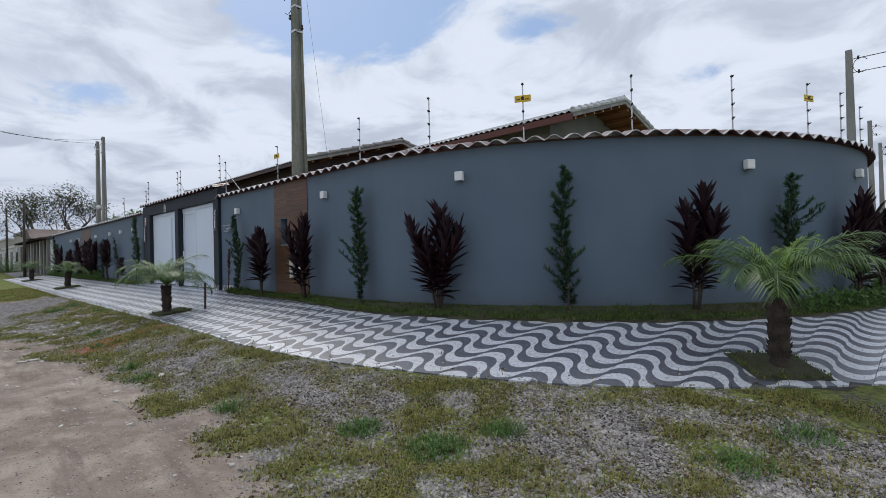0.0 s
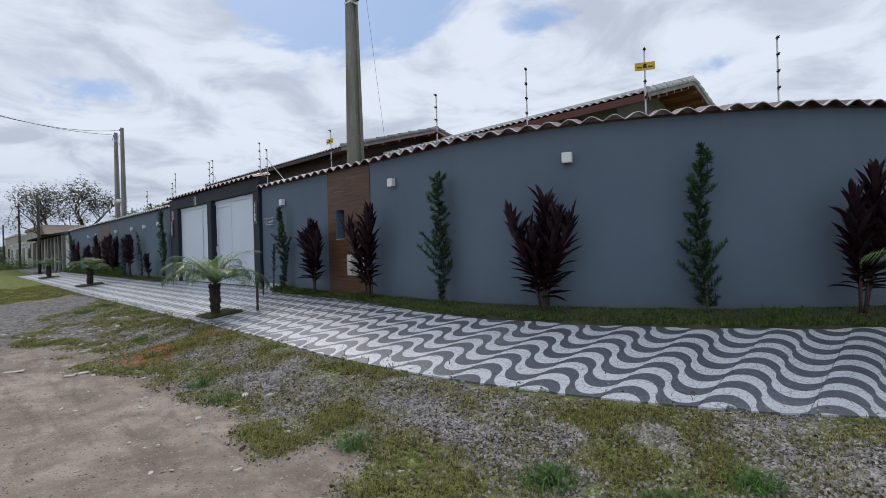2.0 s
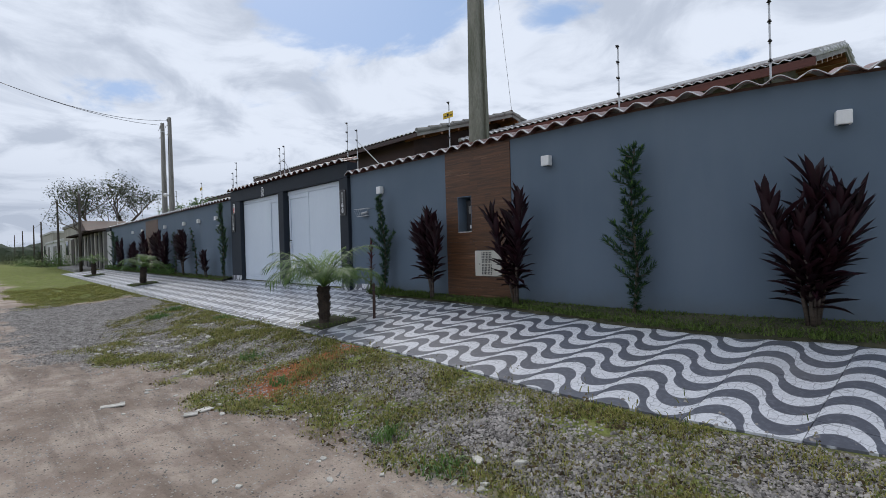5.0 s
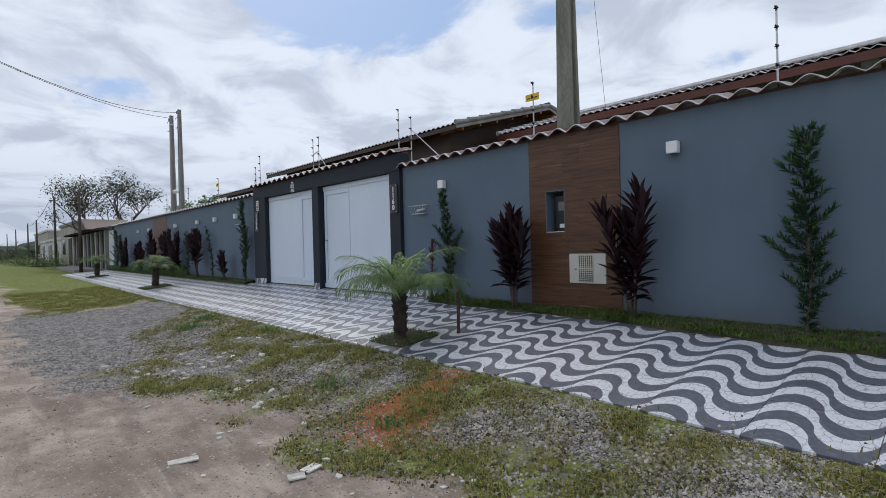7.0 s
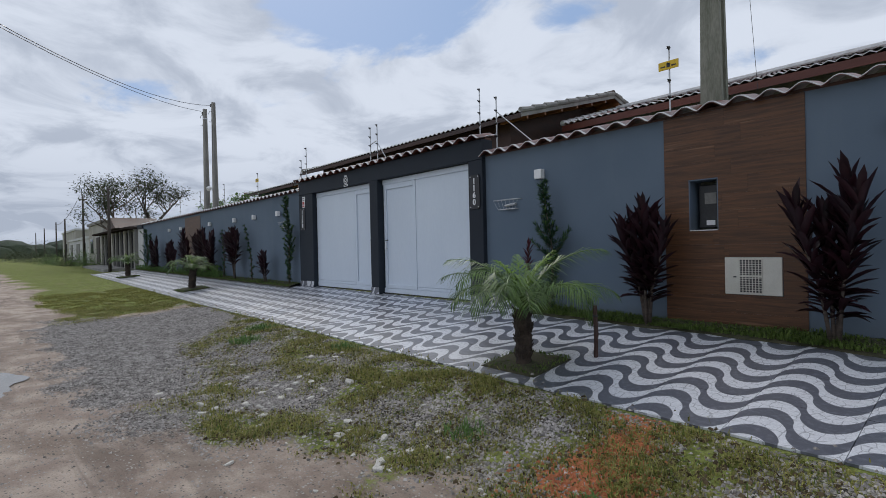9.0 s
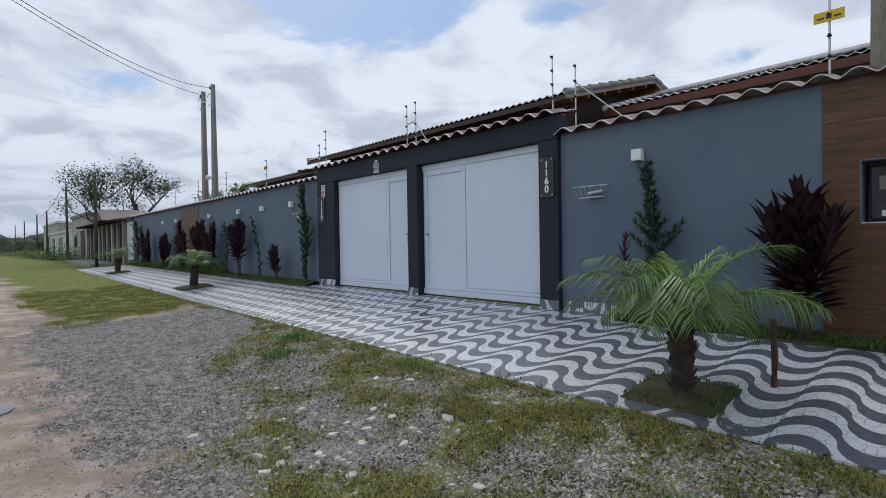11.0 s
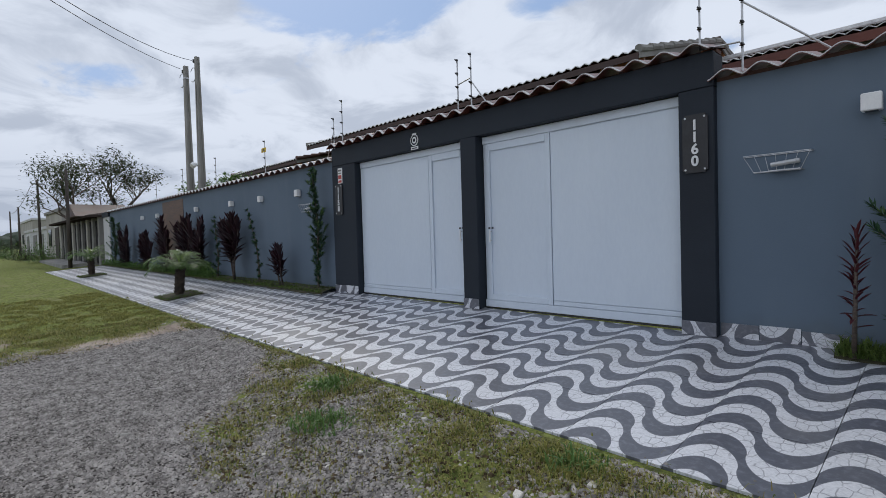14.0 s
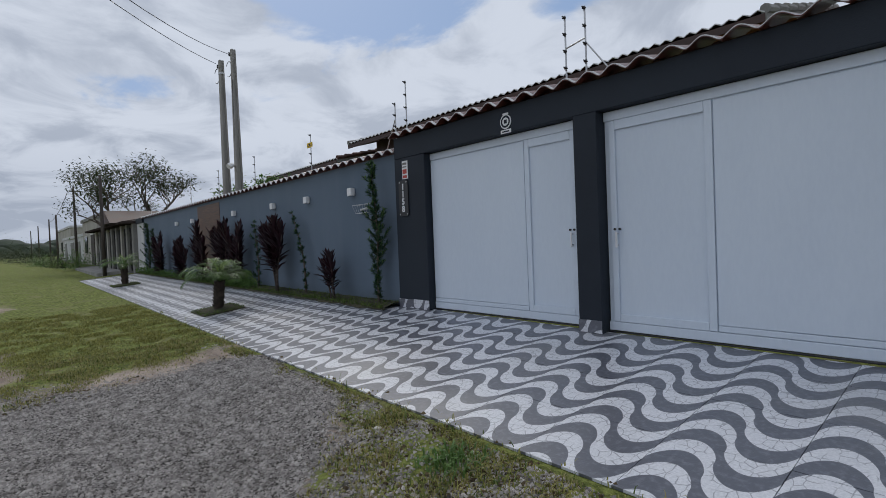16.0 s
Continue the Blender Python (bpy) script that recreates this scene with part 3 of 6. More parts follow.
def make_gate(name, x0, x1, leaf0, leaf1, handle_x, label):
    z0, z1, y = base_level((x0 + x1) / 2) - 0.0, 2.61, 5.97
    root = tagged(empty(name, (x0 + x1) / 2, y, z0), label, "gate", kind="structure")
    inv = root.matrix_basis.inverted()

    def put(nm, mat, *dims, bevel=0.004, label=""):
        ob = part(nm, cuboid(*dims, bevel), mat, root, label)
        ob.data.transform(inv)
        return ob
    put("sheet", GATE_WHITE, x0 + 0.01, x1 - 0.01, y + 0.012, y + 0.04, z0 + 0.03, z1 - 0.005)
    # outer frame
    put("bottom_rail", GATE_WHITE, x0 + 0.01, x1 - 0.01, y - 0.012, y + 0.01, z0 + 0.03, z0 + 0.13)
    put("top_rail", GATE_WHITE, x0 + 0.01, x1 - 0.01, y - 0.012, y + 0.01, z1 - 0.11, z1 - 0.005)
    put("guide", BLACK, x0 + 0.01, x1 - 0.01, y - 0.02, y + 0.03, z0 + 0.006, z0 + 0.022)
    # the small door in the leaf
    w = 0.075
    put("stile", GATE_WHITE, leaf0, leaf0 + w, y - 0.014, y + 0.01, z0 + 0.135, z1 - 0.115)
    put("stile", GATE_WHITE, leaf1 - w, leaf1, y - 0.014, y + 0.01, z0 + 0.135, z1 - 0.115)
    put("door_rail", GATE_WHITE, leaf0 + w + 0.002, leaf1 - w - 0.002, y - 0.014, y + 0.01, z0 + 0.135, z0 + 0.22)
    put("door_rail", GATE_WHITE, leaf0 + w + 0.002, leaf1 - w - 0.002, y - 0.014, y + 0.01, z1 - 0.22, z1 - 0.115)
    # the fixed sheet beside the door
    a, b = (leaf1 + 0.012, x1 - 0.02) if leaf0 - x0 < x1 - leaf1 else (x0 + 0.02, leaf0 - 0.012)
    put("panel", GATE_WHITE, a, b, y - 0.009, y + 0.01, z0 + 0.20, z1 - 0.125)
    put("panel_foot", GATE_WHITE, a, b, y - 0.011, y + 0.01, z0 + 0.137, z0 + 0.194)
    if handle_x:
        bar = put("handle", WHITE, handle_x - 0.012, handle_x + 0.012, y - 0.06, y - 0.04, z0 + 0.98, z0 + 1.16, bevel=0.006, label="white pull handle")
        for zz in (1.0, 1.13):
            ob = part("handle_post", cuboid(handle_x - 0.008, handle_x + 0.008, y - 0.042, y - 0.012, z0 + zz, z0 + zz + 0.016), GALV, bar)
            ob.data.transform(inv)
        for dx in (-0.03, 0.03):
            ob = part("lock", tube(bmesh.new(), ((handle_x + dx, y - 0.03, z0 + 1.19), (handle_x + dx, y - 0.012, z0 + 1.19)), 0.014, 10), BLACK, root, "round black lock")
            ob.data.transform(inv)
    return root


make_gate("gate_1", -17.93, -15.05, -17.86, -16.745, -17.78, "white sheet-metal sliding gate with a small door")
make_gate("gate_2", -21.05, -18.24, -19.10, -18.31, -18.38, "white sheet-metal garage gate with a narrow door")


# ---- roof tiles on top of the wall ----
TILE_STEP = 0.30


def cap_tile_mesh(depth, slope):
    """One wave-shaped clay tile, laid across the wall: hump in the middle, gutter on both sides."""
    bm = bmesh.new()
    prof = []
    n = 14
    for i in range(n + 1):
        u = i / n
        prof.append((-TILE_STEP / 2 - 0.008 + (TILE_STEP + 0.016) * u, 0.078 * (0.5 - 0.5 * math.cos(2 * math.pi * u)) ** 0.8))
    rows = []
    for y, sag in ((0.0, 0.0), (depth, depth * slope)):
        rows.append(([bm.verts.new((x, y, z + sag)) for x, z in prof], [bm.verts.new((x, y, z + sag - 0.016)) for x, z in prof]))
    (ft, fb), (bt, bb) = rows
    for i in range(n):
        bm.faces.new((ft[i], ft[i + 1], bt[i + 1], bt[i]))
        bm.faces.new((fb[i + 1], fb[i], bb[i], bb[i + 1]))
        bm.faces.new((fb[i], fb[i + 1], ft[i + 1], ft[i]))
        bm.faces.new((bt[i], bt[i + 1], bb[i + 1], bb[i]))
    me = bpy.data.meshes.new("roof_tile")
    bm.to_mesh(me)
    bm.free()
    me.materials.append(CLAY)
    return me


def lip_mesh():
    """The pale upper rim at the front of a tile; its colour stands for reflected sky."""
    bm = bmesh.new()
    n = 14
    prof = [(-TILE_STEP / 2 - 0.006 + (TILE_STEP + 0.012) * i / n, 0.078 * (0.5 - 0.5 * math.cos(2 * math.pi * i / n)) ** 0.8) for i in range(n + 1)]
    ring = [[bm.verts.new((x, y, z + dz)) for x, z in prof] for y, dz in ((-0.004, -0.008), (-0.004, 0.003), (0.045, 0.013), (0.045, 0.004))]
    for a, b in ((0, 1), (1, 2), (2, 3), (3, 0)):
        for i in range(n):
            bm.faces.new((ring[a][i], ring[a][i + 1], ring[b][i + 1], ring[b][i]))
    me = bpy.data.meshes.new("lip")
    bm.to_mesh(me)
    bm.free()
    me.materials.append(MORTAR_AND_SHEEN)
    return me


CAP_MESH, LIP_MESH = cap_tile_mesh(0.46, 0.22), lip_mesh()


def tile_row(name, s0, s1, z, d_front, label):
    root = tagged(empty(name, *at_wall((s0 + s1) / 2, 0)[:2], z), label, "roof tiles", kind="structure")
    inv = root.matrix_basis.inverted()
    n = int((s1 - s0) / TILE_STEP)
    rnd = random.Random(name)
    for i in range(n):
        s = s0 + (i + 0.5) * (s1 - s0) / n
        x, y, a = at_wall(s, d_front)
        m = pose(x, y, z + rnd.uniform(-0.004, 0.004), rnd.uniform(-1, 1), 0, math.degrees(a) + rnd.uniform(-1, 1))
        t = new("roof_tile", CAP_MESH)
        t.parent = root
        t.matrix_basis = inv @ m
        e = new("lip", LIP_MESH)
        e.parent = t
        e["label"] = "pale tile edge, coloured like a sheen of sky"
    # mortar bed under the tiles
    bed = ribbon("mortar_bed", s0, s1, -0.005, -0.155, z - 0.0, z + 0.035, CLAY_OLD, root, step=0.25)
    bed.data.transform(inv)
    return root


tile_row("coping_1", S_GATE_R - 0.04, 0.0, WALL_TOP + 0.002, 0.13, "wavy brown clay tiles along the wall top")
tile_row("coping_2", 0.0, 16.8, WALL_TOP + 0.002, 0.13, "wavy brown clay tiles round the curved wall top")
tile_row("coping_3", -42.3 - CX, S_GATE_L, WALL_TOP + 0.082, 0.13, "wavy brown clay tiles on the second house's wall")
tile_row("coping_4", S_GATE_L, S_GATE_R, PORTAL_TOP + 0.002, 0.20, "wavy brown clay tiles over the garage portal")


# ---- wood-look panels, niche and meter box ----
def wood_panel(name, x0, x1, label, hole=None, box_hole=None):
    z0 = base_level((x0 + x1) / 2) + 0.0
    root = tagged(empty(name, (x0 + x1) / 2, WALL_Y, z0), label, "wall panel", kind="structure")
    inv = root.matrix_basis.inverted()
    rnd = random.Random(5)
    rows, hgt = 13, (WALL_TOP - 0.005 - z0) / 13
    for r in range(rows):
        cuts = [x0, x0 + (x1 - x0) * (0.35 + 0.3 * ((r * 0.618) % 1)), x1]
        za, zb = z0 + r * hgt + 0.0004, z0 + (r + 1) * hgt - 0.0004
        for a, b in zip(cuts, cuts[1:]):
            spans = [(a + 0.0004, b - 0.0004, za, zb)]
            for h in (hole, box_hole):
                if not h:
                    continue
                nxt = []
                for p, q, u, v in spans:
                    if q <= h[0] or p >= h[1] or v <= h[2] or u >= h[3]:
                        nxt.append((p, q, u, v))
                        continue
                    if p < h[0]:
                        nxt.append((p, h[0], u, v))
                    if q > h[1]:
                        nxt.append((h[1], q, u, v))
                    if u < h[2]:
                        nxt.append((max(p, h[0]), min(q, h[1]), u, h[2]))
                    if v > h[3]:
                        nxt.append((max(p, h[0]), min(q, h[1]), h[3], v))
                spans = nxt
            for p, q, u, v in spans:
                if q - p < 0.01 or v - u < 0.006:
                    continue
                ob = part("plank", cuboid(p, q, WALL_Y - 0.014 - rnd.random() * 0.0008, WALL_Y - 0.001, u, v, 0.0003), WOOD_TILE, root)
                ob.data.transform(inv)
    return root


METER = (-10.82, -10.225, 0.462, 0.900)
wood_panel("wall_panel_1", *PANEL, "wall panel of brown wood-look porcelain planks", NICHE, METER)
wood_panel("wall_panel_2", -33.6, -31.3, "brown wood-look panel on the second house's wall")


def make_niche():
    x0, x1, z0, z1 = NICHE
    root = tagged(empty("meter_niche", (x0 + x1) / 2, WALL_Y, z0), "dark recess with an electricity meter behind glass", "meter niche")
    inv = root.matrix_basis.inverted()

    def put(nm, mat, *dims, bevel=0.0, label=""):
        ob = part(nm, cuboid(*dims, bevel), mat, root, label)
        ob.data.transform(inv)
    put("side_lining", STUCCO, x0, x0 + 0.012, WALL_Y - 0.012, WALL_Y + 0.30, z0, z1)
    put("side_lining", STUCCO, x1 - 0.012, x1, WALL_Y - 0.012, WALL_Y + 0.30, z0, z1)
    put("sill", MORTAR_AND_SHEEN, x0 + 0.013, x1 - 0.013, WALL_Y - 0.02, WALL_Y + 0.30, z0, z0 + 0.012)
    put("top_lining", STUCCO, x0 + 0.013, x1 - 0.013, WALL_Y - 0.012, WALL_Y + 0.30, z1 - 0.012, z1)
    put("back", CHARCOAL, x0, x1, WALL_Y + 0.301, WALL_Y + 0.32, z0, z1)
    put("meter_case", BLACK, x0 + 0.06, x1 - 0.03, WALL_Y + 0.14, WALL_Y + 0.30, z0 + 0.04, z1 - 0.06, bevel=0.01)
    put("meter_dial", PLASTER_GREY, x0 + 0.13, x1 - 0.07, WALL_Y + 0.13, WALL_Y + 0.139, z0 + 0.33, z0 + 0.47, bevel=0.004, label="grey meter face")
    put("seal", WHITE, x0 + 0.15, x1 - 0.09, WALL_Y + 0.13, WALL_Y + 0.139, z0 + 0.07, z0 + 0.13, label="white meter tag")
    return root


make_niche()


def make_meter_box():
    x0, x1, z0, z1 = METER
    root = tagged(empty("meter_box", (x0 + x1) / 2, WALL_Y, z0), "cream metal meter box with louvred door set in the wall", "meter box")
    inv = root.matrix_basis.inverted()

    def put(nm, mat, *dims, bevel=0.002, label="", parent=root):
        ob = part(nm, cuboid(*dims, bevel), mat, parent, label)
        ob.data.transform(inv)
        return ob
    y = WALL_Y - 0.03
    put("plate", CREAM, x0 + 0.005, x1 - 0.005, y, WALL_Y - 0.001, z0 + 0.005, z1 - 0.005, bevel=0.004)
    gx0, gx1 = x0 + 0.165, x0 + 0.395
    door = put("vent", BLACK, gx0, gx1, y - 0.004, y + 0.01, z0 + 0.03, z1 - 0.03, label="black mesh vent")
    for k in range(8):
        xx = gx0 + (gx1 - gx0) * k / 7
        put("bar", CREAM, xx - 0.004, xx + 0.004, y - 0.011, y - 0.0045, z0 + 0.03, z1 - 0.03, bevel=0, parent=door)
    for k in range(15):
        zz = z0 + 0.03 + (z1 - z0 - 0.06) * k / 14
        t = 0.012 if k == 7 else 0.0035
        put("bar", CREAM, gx0, gx1, y - 0.010, y - 0.0046, zz - t, zz + t, bevel=0, parent=door)
    put("latch", BLACK, x0 + 0.10, x0 + 0.13, y - 0.012, y, z0 + 0.2, z0 + 0.215)
    return root


make_meter_box()


# ---- electric fence ----
def fence_post(x, y, z0, z1, turn=0.0, sign=False, stays=(), label="thin electric-fence rod with black insulators"):
    root = tagged(empty("fence_post", x, y, z0, turn), label, "fence post", "electric fence posts")
    h = z1 - z0
    part("rod", tube(bmesh.new(), ((0, 0, -0.02), (0, 0, h)), 0.011, 8), GALV, root)
    for k in range(4):
        zz = h - 0.03 - k * h * 0.235
        bm = tube(bmesh.new(), ((0, -0.005, zz - 0.02), (0, -0.012, zz), (0, -0.005, zz + 0.02)), (0.016, 0.026, 0.016), 8)
        tube(bm, ((0, -0.01, zz), (0.0, -0.055, zz + 0.012)), (0.012, 0.008), 6)
        part("insulator", bm, BLACK, root, "black insulator")
    if sign:
        s = part("warning_sign", cuboid(-0.13, 0.13, -0.030, -0.022, h * 0.66, h * 0.66 + 0.11, 0.003), YELLOW, root, "small yellow warning sign")
        part("mark", cuboid(-0.022, 0.022, -0.034, -0.031, h * 0.66 + 0.03, h * 0.66 + 0.08), BLACK, s)
        for dx in (-0.1, 0.04):
            part("line", cuboid(dx, dx + 0.06, -0.034, -0.031, h * 0.66 + 0.035, h * 0.66 + 0.05), BLACK, s)
    for a, b in stays:
        part("stay", tube(bmesh.new(), (a, b), 0.010, 6), GALV, root)
    return root


top = WALL_TOP + 0.06
for xx, sg in ((-11.47, True), (-8.16, False)):
    fence_post(xx, 6.01, top, 3.62, 0, sg, label="electric-fence rod with a yellow warning sign" if sg else "thin electric-fence rod with black insulators")
for deg, sg in ((15.2, False), (28.8, True), (42.5, False), (56.0, False), (69.4, True), (78.8, False), (91, False)):
    px, py, pa = at_wall(deg * RAD * RW, -0.08)
    fence_post(px, py, top, 3.66, deg, sg, label="electric-fence rod with a yellow warning sign" if sg else "thin electric-fence rod with black insulators")
ptop = PORTAL_TOP + 0.06
fence_post(-14.88, 6.0, ptop, 3.92, stays=(((0, 0, 0.02), (0.38, 0, 0.0)),))
fence_post(-14.48, 6.0, top + 0.02, 3.68, stays=(((0, 0, 0.68), (0.72, 0.12, 0.03)),), label="electric-fence rod braced by a diagonal stay")
fence_post(-18.42, 6.0, ptop, 3.90, stays=(((0, 0, 0.47), (0.28, 0, 0.52)),))
fence_post(-18.14, 6.0, ptop, 3.92, stays=(((0, 0, 0.47), (0.32, 0.05, 0.02)),), label="electric-fence rod braced by a diagonal stay")
fence_post(-21.66, 6.0, ptop, 3.95)
fence_post(-21.98, 6.0, top + 0.1, 3.65, stays=(((0, 0, 0.55), (-0.45, 0.1, 0.04)),), label="electric-fence rod braced by a diagonal stay")
for xx in (-25.2, -28.5, -31.5, -34.6, -38.0, -41.0):
    fence_post(xx, 6.01, top + 0.08, 3.68, 0, xx == -25.2, label="electric-fence rod with a small sign" if xx == -25.2 else "thin electric-fence rod with black insulators")


# ---- wall lamps ----
def make_wall_lamp():
    root = tagged(empty("wall_lamp", 0, 0, 0), "small white cube wall lamp on the stucco wall", "wall lamp", "wall lamps")
    part("body", cuboid(-0.07, 0.07, -0.115, -0.018, -0.075, 0.075, 0.008), WHITE, root)
    part("back_plate", cuboid(-0.05, 0.05, -0.02, -0.0, -0.05, 0.05), GALV, root)
    part("lens", cuboid(-0.045, 0.045, -0.10, -0.035, -0.080, -0.0745), SHADE_GLASS, root)
    return root


LAMP = make_wall_lamp()
LAMP.matrix_basis = pose(-13.48, WALL_Y, 2.20)
for xx in (-9.26, -23.35, -25.25, -27.1, -29.9, -34.1, -36.2):
    copy_thing(LAMP, pose(xx, WALL_Y, 2.21))
for deg in (20.2, 57.2, 82.0):
    px, py, pa = at_wall(deg * RAD * RW, 0)
    copy_thing(LAMP, pose(px, py, 2.21, 0, 0, deg))


# ---- number plates, signs, letter baskets ----
def number_plate(x, z, digits):
    root = tagged(empty("number_plate", x, 5.84, z), "black house-number plate with white digits " + digits, "number plate")
    bm = cuboid(-0.125, 0.125, -0.022, -0.004, -0.30, 0.30, 0.0)
    es = [e for e in bm.edges if abs(e.verts[0].co.y - e.verts[1].co.y) > 0.01]
    bmesh.ops.bevel(bm, geom=es, offset=0.025, segments=3, affect="EDGES")
    part("plate", bm, BLACK, root)
    for i, ch in enumerate(digits):
        text_part(ch, 0.145, WHITE, root, 0, -0.0275, 0.185 - i * 0.123)
    for sx in (-0.095, 0.095):
        for sz in (-0.268, 0.268):
            part("screw", tube(bmesh.new(), ((sx, -0.022, sz), (sx, -0.028, sz)), 0.011, 8), GALV, root)
    return root


number_plate(-14.88, 2.055, "1160")
number_plate(-21.6, 1.94, "1158")


def make_stickers():
    root = tagged(empty("sticker_plate", -21.55, 5.84, 2.26), "red and white sticker above the number plate", "sticker")
    part("backing", cuboid(-0.075, 0.075, -0.008, 0.0, 0, 0.3), WHITE, root)
    for z0, z1, m in ((0.015, 0.06, RED_STICKER), (0.085, 0.16, RED_STICKER), (0.19, 0.21, PLASTER_GREY), (0.235, 0.27, PLASTER_GREY)):
        part("bar", cuboid(-0.06, 0.05, -0.011, -0.0085, z0, z1), m, root)
    sign = tagged(empty("alarm_sign", -19.29, 5.84, 2.61), "small white plaque with a round emblem on the beam", "sign")
    part("plate", cuboid(-0.09, 0.09, -0.01, 0.0, 0.0, 0.05, 0.002), WHITE, sign)
    bm = bmesh.new()
    bmesh.ops.create_cone(bm, cap_ends=True, segments=24, radius1=0.095, radius2=0.095, depth=0.01, matrix=pose(0, -0.005, 0.155, 90))
    part("disc", bm, WHITE, sign)
    bm = bmesh.new()
    prof = [(0.068 + 0.013 * math.cos(k * math.pi / 3), 0.003 * math.sin(k * math.pi / 3)) for k in range(6)]
    rings = [[bm.verts.new(((r * math.cos(a)), -0.011 + y, 0.155 + r * math.sin(a))) for r, y in prof] for a in (k * math.pi / 12 for k in range(24))]
    for i in range(24):
        for k in range(6):
            bm.faces.new((rings[i][k], rings[i][(k + 1) % 6], rings[(i + 1) % 24][(k + 1) % 6], rings[(i + 1) % 24][k]))
    part("ring", bm, CHARCOAL, sign)
    part("mark", cuboid(-0.025, 0.025, -0.013, -0.0105, 0.13, 0.18, 0.002), CHARCOAL, sign)
    part("line", cuboid(-0.06, 0.06, -0.0125, -0.0105, 0.016, 0.032), CHARCOAL, sign)
    part("cap", cuboid(-0.05, 0.05, -0.01, 0.0, 0.245, 0.27, 0.002), WHITE, sign)


make_stickers()


def letter_basket(x, z):
    """A wire letter basket: two hoops joined by slanting wires, with a silver tube in it."""
    root = tagged(empty("letter_basket", x, WALL_Y, z), "thin galvanised wire letter basket fixed to the wall", "letter basket")
    hi = [(-0.28, -0.005, 0.08), (-0.27, -0.10, 0.08), (0.27, -0.10, 0.08), (0.28, -0.005, 0.08)]
    lo = [(-0.20, -0.005, -0.08), (-0.19, -0.07, -0.08), (0.19, -0.07, -0.08), (0.20, -0.005, -0.08)]
    for hoop in (hi, lo):
        for a, b in zip(hoop, hoop[1:] + hoop[:1]):
            part("wire", tube(bmesh.new(), (a, b), 0.0042, 6), GALV, root)
    for k in range(7):
        u = k / 6
        a, b = Vector(hi[1]).lerp(Vector(hi[2]), u), Vector(lo[1]).lerp(Vector(lo[2]), u)
        part("wire", tube(bmesh.new(), (a, b), 0.0022, 5), GALV, root)
    part("tube", tube(bmesh.new(), ((-0.05, -0.045, -0.02), (0.18, -0.045, 0.0)), 0.022, 10), GALV, root, "silver newspaper tube")
    part("shelf", cuboid(-0.06, 0.18, -0.065, -0.01, -0.078, -0.070), GALV, root)
    return root


letter_basket(-14.17, 1.78)
letter_basket(-23.0, 1.86)


# ---- utility poles ----
def utility_pole(x, y, z0, top_z, w0, w1, turn, mat, label, fittings=()):
    """A tapered concrete pole of double-T section: two flanges and a sunken web."""
    root = tagged(empty("utility_pole", x, y, z0, turn), label, "utility pole")
    h = top_z - z0
    bm = bmesh.new()
    rings = []
    for zz, w in ((0.0, w0), (h, w1)):
        a, f, g = w / 2, w / 2 * 0.44, w / 2 * 0.62
        shape = [(-a, -a), (a, -a), (a, -f), (g, -f * 0.9), (g, f * 0.9), (a, f), (a, a), (-a, a), (-a, f), (-g, f * 0.9), (-g, -f * 0.9), (-a, -f)]
        rings.append([bm.verts.new((px * 0.85, py, zz)) for px, py in shape])
    for k in range(12):
        bm.faces.new((rings[0][k], rings[0][(k + 1) % 12], rings[1][(k + 1) % 12], rings[1][k]))
    bm.faces.new(rings[1])
    part("shaft", bm, mat, root)
    for kind, zz, side in fittings:
        zz -= z0
        a = w0 + (w1 - w0) * zz / h
        if kind == "insulator":
            b = part("bracket", tube(bmesh.new(), ((side * a * 0.4, 0, zz), (side * (a * 0.4 + 0.16), -0.02, zz)), 0.014, 6), GALV, root)
            xs = side * (a * 0.4 + 0.16)
            part("insulator", tube(bmesh.new(), ((xs, -0.02, zz - 0.05), (xs, -0.02, zz - 0.01), (xs, -0.02, zz + 0.02), (xs, -0.02, zz + 0.06)), (0.02, 0.04, 0.025, 0.035), 10), BLACK, b)
        if kind == "loop":
            pts = [(side * (a * 0.4 + 0.22 + 0.2 * math.cos(u)), -0.03, zz + 0.24 * math.sin(u)) for u in np.linspace(0.6, 5.4, 12)]
            part("cable_loop", tube(bmesh.new(), pts, 0.010, 6), BLACK, root)
        if kind == "lamp":
            b = part("lamp_arm", tube(bmesh.new(), ((0, -a / 2, zz), (0.05, -a / 2 - 0.14, zz + 0.05)), 0.02, 6), GALV, root)
            part("lamp_head", tube(bmesh.new(), ((0.05, -a / 2 - 0.10, zz + 0.06), (0.08, -a / 2 - 0.2, zz + 0.02), (0.09, -a / 2 - 0.26, zz - 0.02)), (0.05, 0.1, 0.09), 12), WHITE, b, "round white floodlight")
        if kind == "clamp":
            part("clamp", cuboid(-a * 0.47, a * 0.47, -a * 0.54, a * 0.54, zz, zz + 0.05), GALV, root)
        if kind == "pipe":
            part("conduit", tube(bmesh.new(), ((a * 0.2, -a * 0.56, 0), (a * 0.18, -a * 0.50, zz)), 0.016, 6), BLACK, root)
    return root


